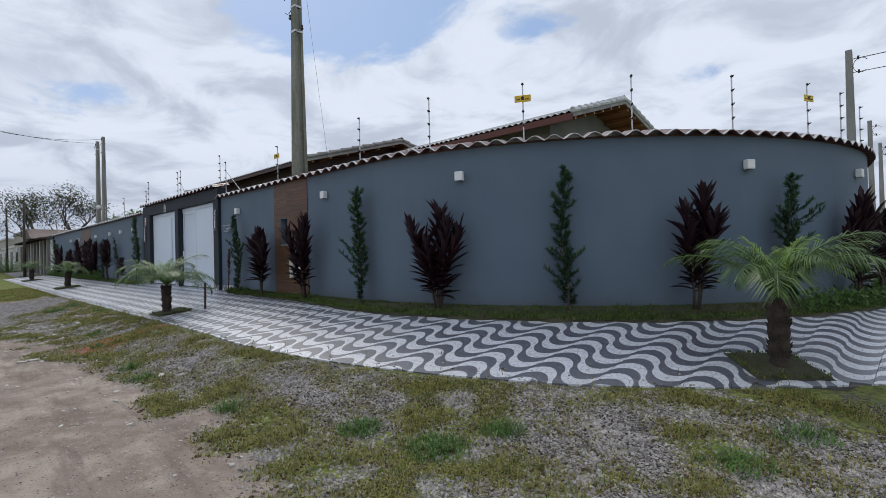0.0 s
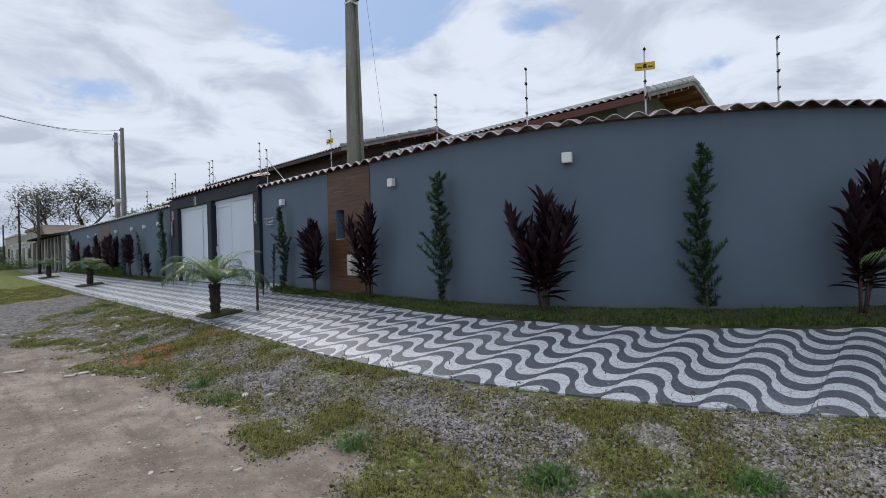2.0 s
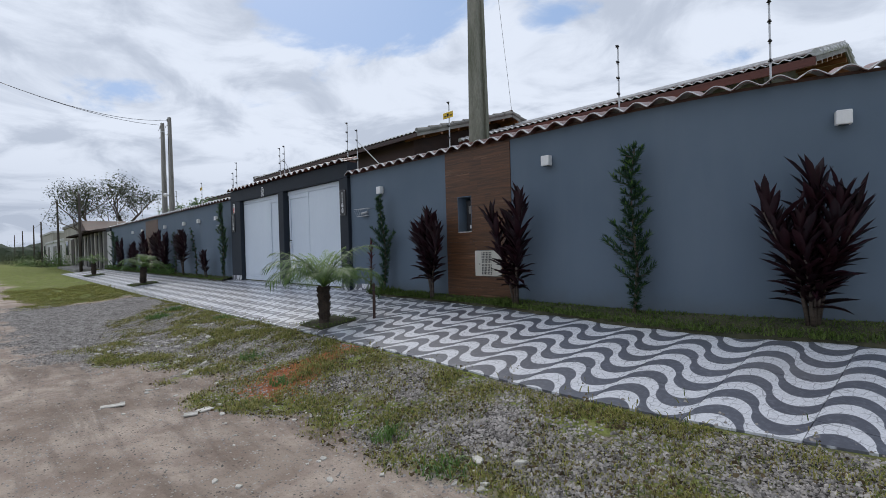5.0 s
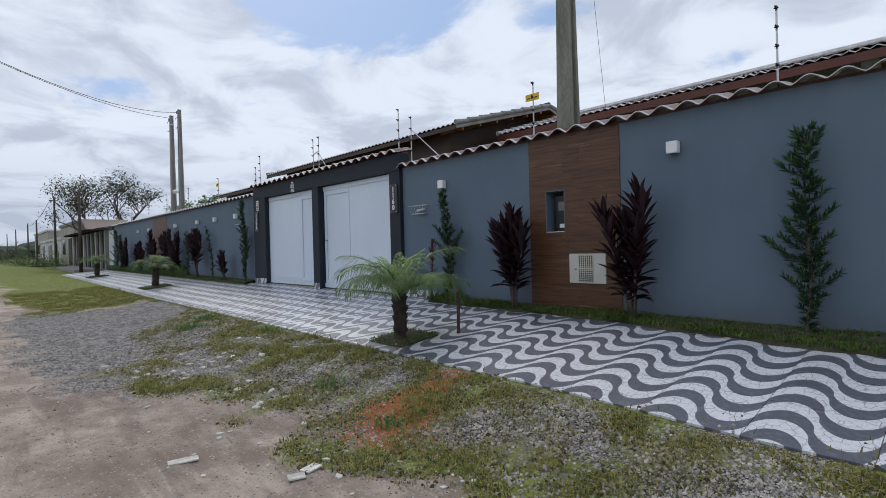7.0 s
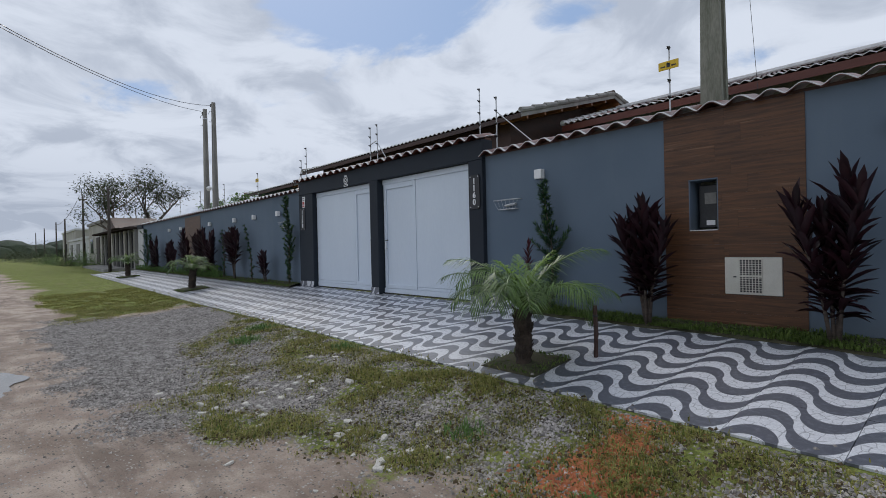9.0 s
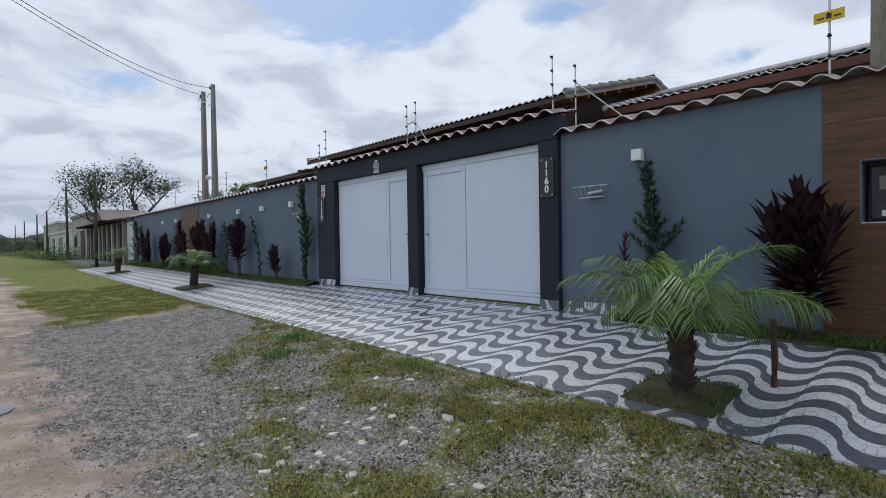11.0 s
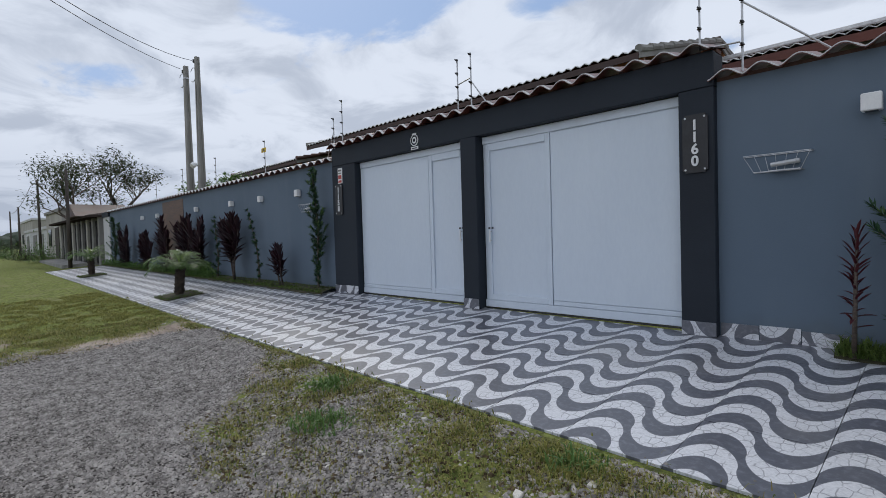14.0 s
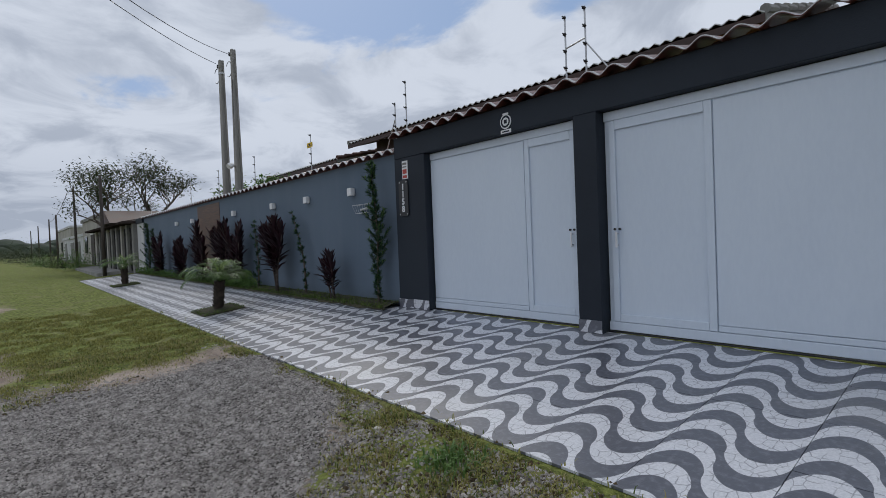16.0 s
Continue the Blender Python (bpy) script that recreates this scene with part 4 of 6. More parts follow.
utility_pole(-11.06, 6.36, 0.0, 8.6, 0.36, 0.15, 4, MOSSY, "tall mossy concrete utility pole behind the wall", (("insulator", 7.35, -1), ("insulator", 6.75, -1), ("insulator", 6.35, 1), ("clamp", 6.3, 1), ("loop", 7.1, -1), ("clamp", 6.9, 1)))
utility_pole(-32.0, 6.42, 0.1, 7.35, 0.25, 0.14, 5, CONCRETE, "slender concrete utility pole behind the wall", (("insulator", 7.2, -1), ("loop", 6.9, -1), ("clamp", 6.9, 1)))
utility_pole(-31.1, 6.50, 0.1, 7.45, 0.25, 0.13, 5, CONCRETE, "concrete utility pole with a white floodlight", (("insulator", 7.35, -1), ("lamp", 3.75, 1), ("loop", 6.9, -1), ("pipe", 6.5, 1)))
for px, py, hh in ((-2.25, 21.5, 7.3), (-2.75, 34.0, 7.2), (-2.9, 42.0, 7.2), (-3.4, 60.0, 7.5)):
    utility_pole(px, py, -0.6, hh, 0.36, 0.2, 0, CONCRETE, "concrete street pole with a bracket along the side street", (("insulator", hh - 0.3, 1), ("insulator", hh - 0.75, 1), ("loop", hh - 0.55, 1)))


def wood_pole(x, y, h, lean=0.0, arm=False):
    root = tagged(empty("wooden_pole", x, y, ground_level(x, y)), "dark weathered wooden utility pole", "utility pole", "wooden street poles")
    part("shaft", tube(bmesh.new(), ((0, 0, -0.1), (lean * 0.5, 0, h / 2), (lean, 0, h)), (0.10, 0.085, 0.065), 9), DARK_WOOD, root, smooth=True)
    if arm:
        part("crossarm", cuboid(-0.05, 0.05, -0.28, 0.28, h - 0.35, h - 0.27), DARK_WOOD, root)
    return root


wood_pole(-46.0, 4.75, 5.2, 0.1)
wood_pole(-60.5, 5.0, 5.9, -0.1, True)
wood_pole(-72.0, 4.7, 4.6)
wood_pole(-92.0, 5.4, 5.2, 0.2)
wood_pole(-110.0, 5.2, 5.2, 0.1)
wood_pole(-135.0, 5.3, 5.4, 0.1)


def cable(pts, sag, r=0.012, label="black overhead cable sagging between poles"):
    a, b = Vector(pts[0]), Vector(pts[1])
    path = [a.lerp(b, u) - Vector((0, 0, sag * 4 * u * (1 - u))) for u in np.linspace(0, 1, 25)]
    return tagged(part("overhead_cable", tube(bmesh.new(), path, r, 5), BLACK), label, "cable", "overhead cables")


cable(((-32.15, 6.3, 7.27), (-5.86, -11.1, 7.44)), 1.71, 0.009)
cable(((-31.25, 6.4, 7.34), (-8.2, -9.3, 7.42)), 1.90, 0.009)
utility_pole(-5.7, -11.25, -0.6, 8.4, 0.4, 0.22, 40, CONCRETE, "concrete utility pole on the far side of the street", (("clamp", 7.4, 1),))
utility_pole(-8.05, -9.45, -0.6, 8.4, 0.4, 0.22, 40, CONCRETE, "concrete utility pole on the far side of the street", (("clamp", 7.4, 1),))
cable(((-60.5, 4.6, 5.6), (-92.0, 5.4, 5.1)), 0.5, 0.02)
cable(((-46.0, 4.2, 5.5), (-60.5, 4.6, 5.6)), 0.2, 0.012)
cable(((-10.90, 6.4, 8.3), (-10.75, 7.0, 2.9)), 0.02, 0.003)
cable(((-2.05, 21.5, 7.0), (9.0, 20.6, 7.0)), 0.1, 0.014)
cable(((-2.05, 21.5, 6.55), (9.0, 20.6, 6.55)), 0.1, 0.012)
utility_pole(9.2, 20.6, -0.8, 7.6, 0.36, 0.2, 0, CONCRETE, "concrete street pole across the side street", (("clamp", 7.0, 1),))


# ---- houses behind the wall ----
def gable_house(name, x0, x1, y_eave, z_eave, y_ridge, z_ridge, y_back, fascia, wall_mat, label, over=0.45, rows=None, ridge_mat=MORTAR_AND_SHEEN):
    """A house with a tiled gable roof whose ridge runs along the street."""
    root = tagged(empty(name, (x0 + x1) / 2, (y_eave + y_back) / 2, 0.2), label, "house")
    inv = root.matrix_basis.inverted()

    def put(ob):
        ob.data.transform(inv)
        return ob
    slope = (z_ridge - z_eave) / (y_ridge - y_eave)
    z_back = z_ridge - slope * (y_back - y_ridge)
    yw0, yw1 = y_eave + 0.6, y_back - 0.6
    xa, xb = x0 + over, x1 - over
    # walls with their gables
    prof = [(yw0, -0.4), (yw1, -0.4), (yw1, z_ridge - slope * (yw1 - y_ridge) - 0.14), (y_ridge, z_ridge - 0.14), (yw0, z_eave + slope * (yw0 - y_eave) - 0.14)]
    verts = [(x, y, z) for x in (xa, xb) for y, z in prof]
    faces = [(0, 1, 2, 3, 4), (9, 8, 7, 6, 5)] + [(k, 5 + k, 5 + (k + 1) % 5, (k + 1) % 5) for k in range(5)]
    put(raw("wall", verts, faces, wall_mat, root))
    # roof boarding and waves of tiles
    for side, (ya, za, yb, zb) in (("front", (y_eave, z_eave, y_ridge, z_ridge)), ("back", (y_back, z_back, y_ridge, z_ridge))):
        put(raw("roof_boarding", [(x0, ya, za - 0.10), (x1, ya, za - 0.10), (x1, yb, zb - 0.10), (x0, yb, zb - 0.10), (x0, ya, za - 0.04), (x1, ya, za - 0.04), (x1, yb, zb - 0.04), (x0, yb, zb - 0.04)],
                [(0, 3, 2, 1), (4, 5, 6, 7), (0, 1, 5, 4), (1, 2, 6, 5), (2, 3, 7, 6), (3, 0, 4, 7)], RAFTER, root, "varnished boards under the eaves"))
        n = int((x1 - x0) / 0.22)
        steps = 8
        vs, fs = [], []
        for j in range(steps):
            for e, lift in ((0.0, 0.035), (1.06, 0.0)):
                u = min(1.0, (j + e) / steps)
                for i in range(n * 4 + 1):
                    wv = 0.5 - 0.5 * math.cos(i * math.pi / 2)
                    vs.append((x0 + (x1 - x0) * i / (n * 4), ya + (yb - ya) * u, za + (zb - za) * u + lift + 0.055 * wv - 0.03))
            base = j * 2 * (n * 4 + 1)
            for i in range(n * 4):
                a = base + i
                fs.append((a, a + 1, a + n * 4 + 2, a + n * 4 + 1))
        t = put(raw("roof_tiles", vs, fs, CLAY if fascia else CLAY_OLD, root, "rows of wavy clay roof tiles"))
        t["kind"] = "stuff"
        vs, fs = [], []
        for i in range(n * 4 + 1):
            px, pz = x0 + (x1 - x0) * i / (n * 4), za + 0.012 + 0.055 * (0.5 - 0.5 * math.cos(i * math.pi / 2))
            sgn = 1 if yb > ya else -1
            vs += [(px, ya - 0.012 * sgn, pz - 0.014), (px, ya - 0.012 * sgn, pz + 0.004), (px, ya + 0.07 * sgn, pz + 0.026)]
        for i in range(n * 4):
            fs += [(i * 3 + k, i * 3 + k + 3, i * 3 + k + 4, i * 3 + k + 1) for k in (0, 1)]
        put(raw("eave_rim", vs, fs, MORTAR_AND_SHEEN, root, "pale ends of the eave tiles"))
        # eave board
        put(part("fascia", cuboid(x0, x1, ya - 0.02 if side == "front" else ya, ya + 0.0 if side == "front" else ya + 0.02, za - (0.20 if fascia else 0.15), za - 0.02), FASCIA if fascia else FASCIA_DARK, root))
        # barge boards on both gables, and rafters under the overhang
        for xx in (x0, x1):
            v = []
            for dx in (-0.02, 0.02):
                v += [(xx + dx, ya, za - 0.13), (xx + dx, yb, zb - 0.13), (xx + dx, yb, zb - 0.01), (xx + dx, ya, za - 0.01)]
            put(raw("barge_board", v, [(0, 1, 2, 3), (7, 6, 5, 4), (0, 4, 5, 1), (1, 5, 6, 2), (2, 6, 7, 3), (3, 7, 4, 0)], CONCRETE, root, "grey mortared barge edge"))
            for k in range(9):
                u, w = k / 9, (k + 1.12) / 9
                out = [(xx, ya + (yb - ya) * u, za + (zb - za) * u + 0.06), (xx, ya + (yb - ya) * min(1, w), za + (zb - za) * min(1, w) + 0.03)]
                put(part("verge_tile", tube(bmesh.new(), out, (0.085, 0.065), 8), ridge_mat, root))
        for k in range(6):
            u = (k + 0.4) / 6
            yy, zz = ya + (yb - ya) * u, za + (zb - za) * u
            put(part("purlin", cuboid(xb - 0.1, x1 - 0.03, yy - 0.04, yy + 0.04, zz - 0.21, zz - 0.102), RAFTER, root, "varnished roof beam"))
    put(part("ridge", tube(bmesh.new(), ((x0, y_ridge, z_ridge + 0.05), (x1, y_ridge, z_ridge + 0.05)), 0.11, 8), ridge_mat if fascia else CLAY_OLD, root, "line of ridge tiles"))
    return root


gable_house("house", -17.6, -7.2, 12.36, 4.68, 15.55, 5.64, 18.6, True, PLASTER_GREY, "single-storey house with red-brown gabled tile roof", over=1.1)
# the garage house's dark brown wall stands for shade under its deep overhang
gable_house("garage_house", -30.7, -17.5, 10.3, 4.74, 15.2, 6.10, 19.0, False, FASCIA_DARK, "long low house with a dark weathered tile roof", ridge_mat=CONCRETE, over=0.9)
gable_house("second_house", -37.6, -31.2, 10.1, 4.28, 13.2, 5.0, 16.0, False, STUCCO, "second house with a low dark tile roof", ridge_mat=CLAY_OLD)


# ---- plants ----
def strap_leaf(bm, root, way, length, width, droop, rnd, segs=4):
    """A folded strap leaf that leaves its stem along way and bends down."""
    way = Vector(way).normalized()
    side = way.cross(Vector((0, 0, 1)))
    side = side.normalized() if side.length > 1e-3 else Vector((1, 0, 0))
    p, rows = Vector(root), []
    for i in range(segs + 1):
        u = i / segs
        w = width * (0.35 + 1.5 * u) * (1 - u) ** 0.6 if u < 1 else 0.0
        lift = side.cross(way).normalized() * w * 0.35
        if u < 1:
            rows.append((bm.verts.new(p - side * w * 0.5 + lift), bm.verts.new(p), bm.verts.new(p + side * w * 0.5 + lift)))
        else:
            rows.append((bm.verts.new(p),))
        way = (way + Vector((0, 0, -droop / segs))).normalized()
        p = p + way * length / segs
    for a, b in zip(rows, rows[1:]):
        if len(b) == 3:
            bm.faces.new((a[0], a[1], b[1], b[0]))
            bm.faces.new((a[1], a[2], b[2], b[1]))
        else:
            bm.faces.new((a[0], a[1], b[0]))
            bm.faces.new((a[1], a[2], b[0]))


def cordyline(s, height, spread, seed, canes=4, d=0.30, mat=CORDYLINE, leaf=0.40, bare=0.26, label="burgundy cordyline shrub with strap leaves on bare canes"):
    x, y, a = at_wall(s, d)
    root = tagged(empty("cordyline", x, y, pave_level(x, d) + 0.03, math.degrees(a)), label, "shrub", "cordylines along the wall")
    rnd = random.Random(seed)
    leaves = bmesh.new()
    for c in range(canes):
        side = (c - (canes - 1) / 2) / max(1, canes - 1) * 2 if canes > 1 else 0.0
        side += rnd.uniform(-0.15, 0.15) if canes > 1 else 0.0
        h = height * (rnd.uniform(0.55, 0.80) if c != canes // 2 else 0.85)
        foot = Vector((side * 0.035, rnd.uniform(-0.03, 0.03), 0))
        tip = Vector((side * spread * 0.25 + rnd.uniform(-0.03, 0.03), rnd.uniform(-0.20, 0.05), h))
        knee = foot.lerp(tip, 0.42) + Vector((-side * spread * 0.045, 0, 0))
        part("cane", tube(bmesh.new(), (foot, knee, tip), (0.021, 0.017, 0.010), 7), CANE, root, smooth=True)
        n = int(40 * (h * (1 - bare)) / 1.0) + 15
        for k in range(n):
            u = bare + (1 - bare) * (k / n) ** 0.8
            p = foot.lerp(knee, u / 0.42) if u < 0.42 else knee.lerp(tip, (u - 0.42) / 0.58)
            t = k * 2.4 + rnd.uniform(-0.4, 0.4)
            tilt = 1.12 - 0.80 * (u - bare) / (1 - bare) + rnd.uniform(-0.22, 0.22)
            way = Vector((math.sin(tilt) * math.cos(t), math.sin(tilt) * math.sin(t) * (1.0 if math.sin(t) < 0 else 0.45), math.cos(tilt)))
            size = leaf * rnd.uniform(0.62, 1.08) * (0.80 + 0.30 * u)
            strap_leaf(leaves, p, way, size, 0.098 * size / 0.36 * rnd.uniform(0.85, 1.1), rnd.uniform(0.0, 0.75) * (1.3 - u), rnd)
    part("foliage", leaves, mat, root, smooth=True)
    return root


def leaflet(verts, faces, p, way, length, width, up=Vector((0, 0, 1))):
    """A narrow flat leaf of two triangles with a bend."""
    side = way.cross(up)
    side = side.normalized() * width / 2 if side.length > 1e-4 else Vector((width / 2, 0, 0))
    mid = p + way * length * 0.5 + up * length * 0.03
    tip = p + way * length - up * length * 0.05
    i = len(verts)
    verts += [tuple(p), tuple(mid - side), tuple(tip), tuple(mid + side)]
    faces.append((i, i + 1, i + 2, i + 3))


def column_shrub(s, height, width, seed, d=0.22, lean=0.0, dense=1.0, label="tall dark green podocarpus shrub against the wall", fresh=0.25):
    """A loose column: upswept side shoots like bottle brushes, thick below, with a thin spire above."""
    x, y, a = at_wall(s, d)
    root = tagged(empty("podocarpus", x, y, pave_level(x, d) + 0.03, math.degrees(a)), label, "shrub", "podocarpus along the wall")
    rnd = random.Random(seed)
    trunk = lambda z: Vector((lean * z / height + 0.05 * math.sin(z * 2.6 + seed), 0.03 * math.sin(z * 2.1), z))
    part("trunk", tube(bmesh.new(), [trunk(height * k / 8) for k in range(9)], [0.026 - 0.020 * k / 8 for k in range(9)], 7), BARK, root, smooth=True)
    lists = {0: ([], []), 1: ([], [])}
    twigs = bmesh.new()
    n = int(52 * height / 2 * dense)
    for k in range(n):
        u = (k + rnd.random()) / n
        p = trunk(height * (0.04 + 0.95 * u))
        t = k * 2.4 + rnd.uniform(-0.6, 0.6)
        full = float(np.interp(u, (0, 0.12, 0.4, 0.55, 0.68, 0.85, 1.0), (0.35, 0.60, 0.90, 0.85, 0.65, 0.55, 0.15))) * (0.85 + 0.3 * math.sin(u * 11 + seed * 1.7))
        reach = width * 0.56 * full * rnd.choice((0.45, 0.6, 0.75, 1.25))
        out = Vector((math.cos(t), math.sin(t) * (0.9 if math.sin(t) < 0 else 0.3), 0.0))
        bend = [p, p + out * reach * 0.55 + Vector((0, 0, reach * 0.20)), p + out * reach + Vector((0, 0, reach * 0.62))]
        tube(twigs, bend, (0.006, 0.005, 0.003), 4)
        m = int(26 + reach * 230)
        for j in range(m):
            v = (j + 0.5) / m
            q = bend[0].lerp(bend[1], v * 2) if v < 0.5 else bend[1].lerp(bend[2], v * 2 - 1)
            ahead = (bend[1] - bend[0] if v < 0.5 else bend[2] - bend[1]).normalized()
            w = (ahead * (0.5 + 0.6 * v) + Vector((rnd.uniform(-1, 1), rnd.uniform(-1, 1), rnd.uniform(-0.5, 0.9))) * 0.8).normalized()
            key = 1 if (v > 0.6 and rnd.random() < fresh * (0.3 + u)) else 0
            leaflet(*lists[key], q, w, rnd.uniform(0.06, 0.115), rnd.uniform(0.012, 0.020))
    tagged(part("branchwork", twigs, BARK, root), kind="stuff")
    raw("foliage", *lists[0], PINE, root)
    if lists[1][0]:
        raw("young_foliage", *lists[1], PINE_TIP, root, "fresh lighter green shoots")
    return root


def frond_mesh(seed, length, arch, mat, thin=1.0):
    """A feather frond along +x: arched stalk with two rows of hanging leaflets."""
    rnd = random.Random(seed)
    bm = bmesh.new()
    pts, ang = [Vector((0, 0, 0))], radians(62)
    n = 14
    for i in range(n):
        ang -= radians(arch) / n * (0.6 + 0.8 * i / n)
        pts.append(pts[-1] + Vector((math.cos(ang), 0, math.sin(ang))) * length / n)
    tube(bm, pts, [0.010 * (1 - 0.8 * i / n) + 0.001 for i in range(n + 1)], 5)
    verts, faces = [], []
    m = int(36 * thin)
    for k in range(m):
        u = 0.14 + 0.85 * k / m
        i = min(int(u * n), n - 1)
        p = pts[i].lerp(pts[i + 1], u * n - i)
        fwd = (pts[i + 1] - pts[i]).normalized()
        size = length * 0.36 * math.sin(math.pi * min(1.0, 0.2 + u * 0.78)) ** 0.7
        for sgn in (-1, 1):
            w = (fwd * (0.55 + 0.5 * u) + Vector((0, sgn, 0)) * (1.0 - 0.3 * u) + Vector((0, 0, rnd.uniform(-0.30, 0.12)))).normalized()
            side = w.cross(Vector((0, 0, 1))).normalized() * 0.0042
            mid, tip = p + w * size * 0.55, p + w * size + Vector((0, 0, -0.36 * size))
            b = len(verts)
            verts += [tuple(p - side * 0.6), tuple(p + side * 0.6), tuple(mid + side * 1.2), tuple(mid - side * 1.2), tuple(tip)]
            faces += [(b, b + 1, b + 2, b + 3), (b + 3, b + 2, b + 4)]
    vs = [bm.verts.new(v) for v in verts]
    for f in faces:
        bm.faces.new([vs[i] for i in f])
    me = bpy.data.meshes.new("frond")
    bm.to_mesh(me)
    bm.free()
    me.materials.append(mat)
    return me


FRONDS = [frond_mesh(k, 1.0, 80 + 12 * k, FROND) for k in range(4)]
YOUNG = [frond_mesh(9 + k, 0.8, 45 + 10 * k, FROND_NEW, 0.9) for k in range(2)]


def dwarf_palm(x, y, trunk_h, trunk_r, reach, count, seed, lean=(0, 0), low=1.0, label="dwarf date palm with a shaggy dark trunk in the pavement"):
    z = pave_level(x, max(0, wall_distance(x, y)))
    root = tagged(empty("dwarf_palm", x, y, z), label, "palm", "dwarf palms in the pavement")
    rnd = random.Random(seed)
    bm = bmesh.new()
    n = 9
    pts = [(lean[0] * k / n, lean[1] * k / n, -0.05 + (trunk_h + 0.05) * k / n) for k in range(n + 1)]
    tube(bm, pts, [trunk_r * (0.92 + 0.16 * (k % 2) + 0.12 * (k / n)) for k in range(n + 1)], 12)
    part("trunk", bm, PALM_BARK, root)
    scars = bmesh.new()
    for k in range(70):
        u = rnd.uniform(0.12, 1.0)
        t = k * 2.4
        p = Vector((lean[0] * u, lean[1] * u, trunk_h * u)) + Vector((math.cos(t), math.sin(t), 0)) * trunk_r * 0.92
        tube(scars, (p, p + Vector((math.cos(t) * 0.035, math.sin(t) * 0.035, 0.05))), (0.014, 0.005), 4)
    tagged(part("leaf_bases", scars, PALM_BARK, root, "cut stubs of old fronds"), kind="stuff")
    for k in range(count):
        u = k / count
        young = u > 0.80
        me = YOUNG[k % 2] if young else FRONDS[k % 4]
        f = new("frond", me)
        f.parent = root
        tip = (1 - u) * 36 * low - 16 if not young else -18 - 40 * (u - 0.8) * 5 * 0.2
        size = reach * rnd.uniform(0.85, 1.12) * (0.8 if young else 1.0)
        m = pose(lean[0], lean[1], trunk_h, 0, tip + rnd.uniform(-8, 8), math.degrees(k * 2.4 + rnd.uniform(-0.25, 0.25)))
        f.matrix_basis = m @ Matrix.Diagonal((size, size, size, 1))
    return root


# burgundy shrubs and green columns, along the first wall and round the corner
cordyline(-11.64 - CX, 1.62, 1.15, 11, 5, bare=0.26, label="burgundy cordyline with many bare canes beside the wood panel")
cordyline(-9.72 - CX, 1.78, 1.0, 12, 4, bare=0.2, label="large burgundy cordyline before the wood-look panel")
cordyline(17.6 * RAD * RW, 1.72, 1.65, 13, 6, bare=0.22, leaf=0.42, label="broad burgundy cordyline with a forked crown")
cordyline(48.4 * RAD * RW, 1.92, 0.85, 14, 4, leaf=0.42, label="tall burgundy cordyline by the wall")
cordyline(74.5 * RAD * RW, 1.85, 1.15, 15, 5, leaf=0.42)
cordyline(82.5 * RAD * RW, 1.6, 1.0, 16, 5)
cordyline(-13.58 - CX, 1.2, 0.2, 17, 1, mat=CORDYLINE_RED, leaf=0.17, bare=0.25, label="young crimson cordyline beside a podocarpus")
cordyline(-23.8 - CX, 0.92, 0.75, 18, 3, bare=0.3, leaf=0.32, label="small burgundy cordyline in the planting strip")
cordyline(-26.45 - CX, 1.85, 2.05, 19, 6, bare=0.38, label="burgundy cordyline on pale bare canes")
cordyline(-29.0 - CX, 1.75, 2.05, 20, 6, bare=0.12)
cordyline(-30.2 - CX, 1.95, 2.05, 21, 6, bare=0.12)
cordyline(-32.2 - CX, 1.95, 2.05, 22, 6, bare=0.12)
cordyline(-34.8 - CX, 1.45, 2.05, 23, 6, bare=0.12)
cordyline(-37.9 - CX, 1.7, 2.05, 24, 6, bare=0.12)
column_shrub(-13.22 - CX, 1.98, 0.46, 31, dense=1.15)
column_shrub(-7.93 - CX, 2.12, 0.62, 32, dense=1.2, lean=0.12)
column_shrub(33.6 * RAD * RW, 2.20, 0.60, 33, dense=1.2)
column_shrub(61.9 * RAD * RW, 2.05, 0.75, 34, dense=1.2)
column_shrub(-22.28 - CX, 2.52, 0.50, 35, dense=1.1, lean=-0.06, fresh=0.4)
column_shrub(-40.5 - CX, 2.25, 0.7, 36)
column_shrub(-39.4 - CX, 1.9, 0.6, 39)
column_shrub(-25.1 - CX, 1.85, 0.26, 37, lean=-0.5, dense=0.45, label="thin leaning sapling with sparse leaves")
column_shrub(-27.9 - CX, 1.75, 0.4, 38, dense=0.5, label="thin sapling with sparse leaves")

dwarf_palm(-12.05, 3.68, 0.60, 0.085, 1.16, 26, 3, low=1.0)
dwarf_palm(-1.46, 6.72, 0.76, 0.10, 1.20, 26, 4, low=0.55, label="large dwarf date palm with long arching fronds")
dwarf_palm(-25.9, 4.08, 0.62, 0.095, 0.85, 22, 5, lean=(0.12, 0.02), label="leaning dwarf palm with drooping fronds")
dwarf_palm(-36.1, 4.05, 0.66, 0.10, 0.85, 20, 6)


def make_stake():
    x, y = -11.56, 4.30
    root = tagged(empty("wooden_stake", x, y, pave_level(x, wall_distance(x, y))), "short red-brown wooden stake beside a palm", "stake")
    part("stick", tube(bmesh.new(), ((0, 0, -0.05), (0.01, 0, 0.25), (-0.005, 0.01, 0.56)), (0.028, 0.026, 0.022), 8), FASCIA_DARK, root)
    part("tie", tube(bmesh.new(), ((0.004, 0, 0.44), (0.004, 0, 0.46)), 0.030, 8), BLACK, root)


make_stake()


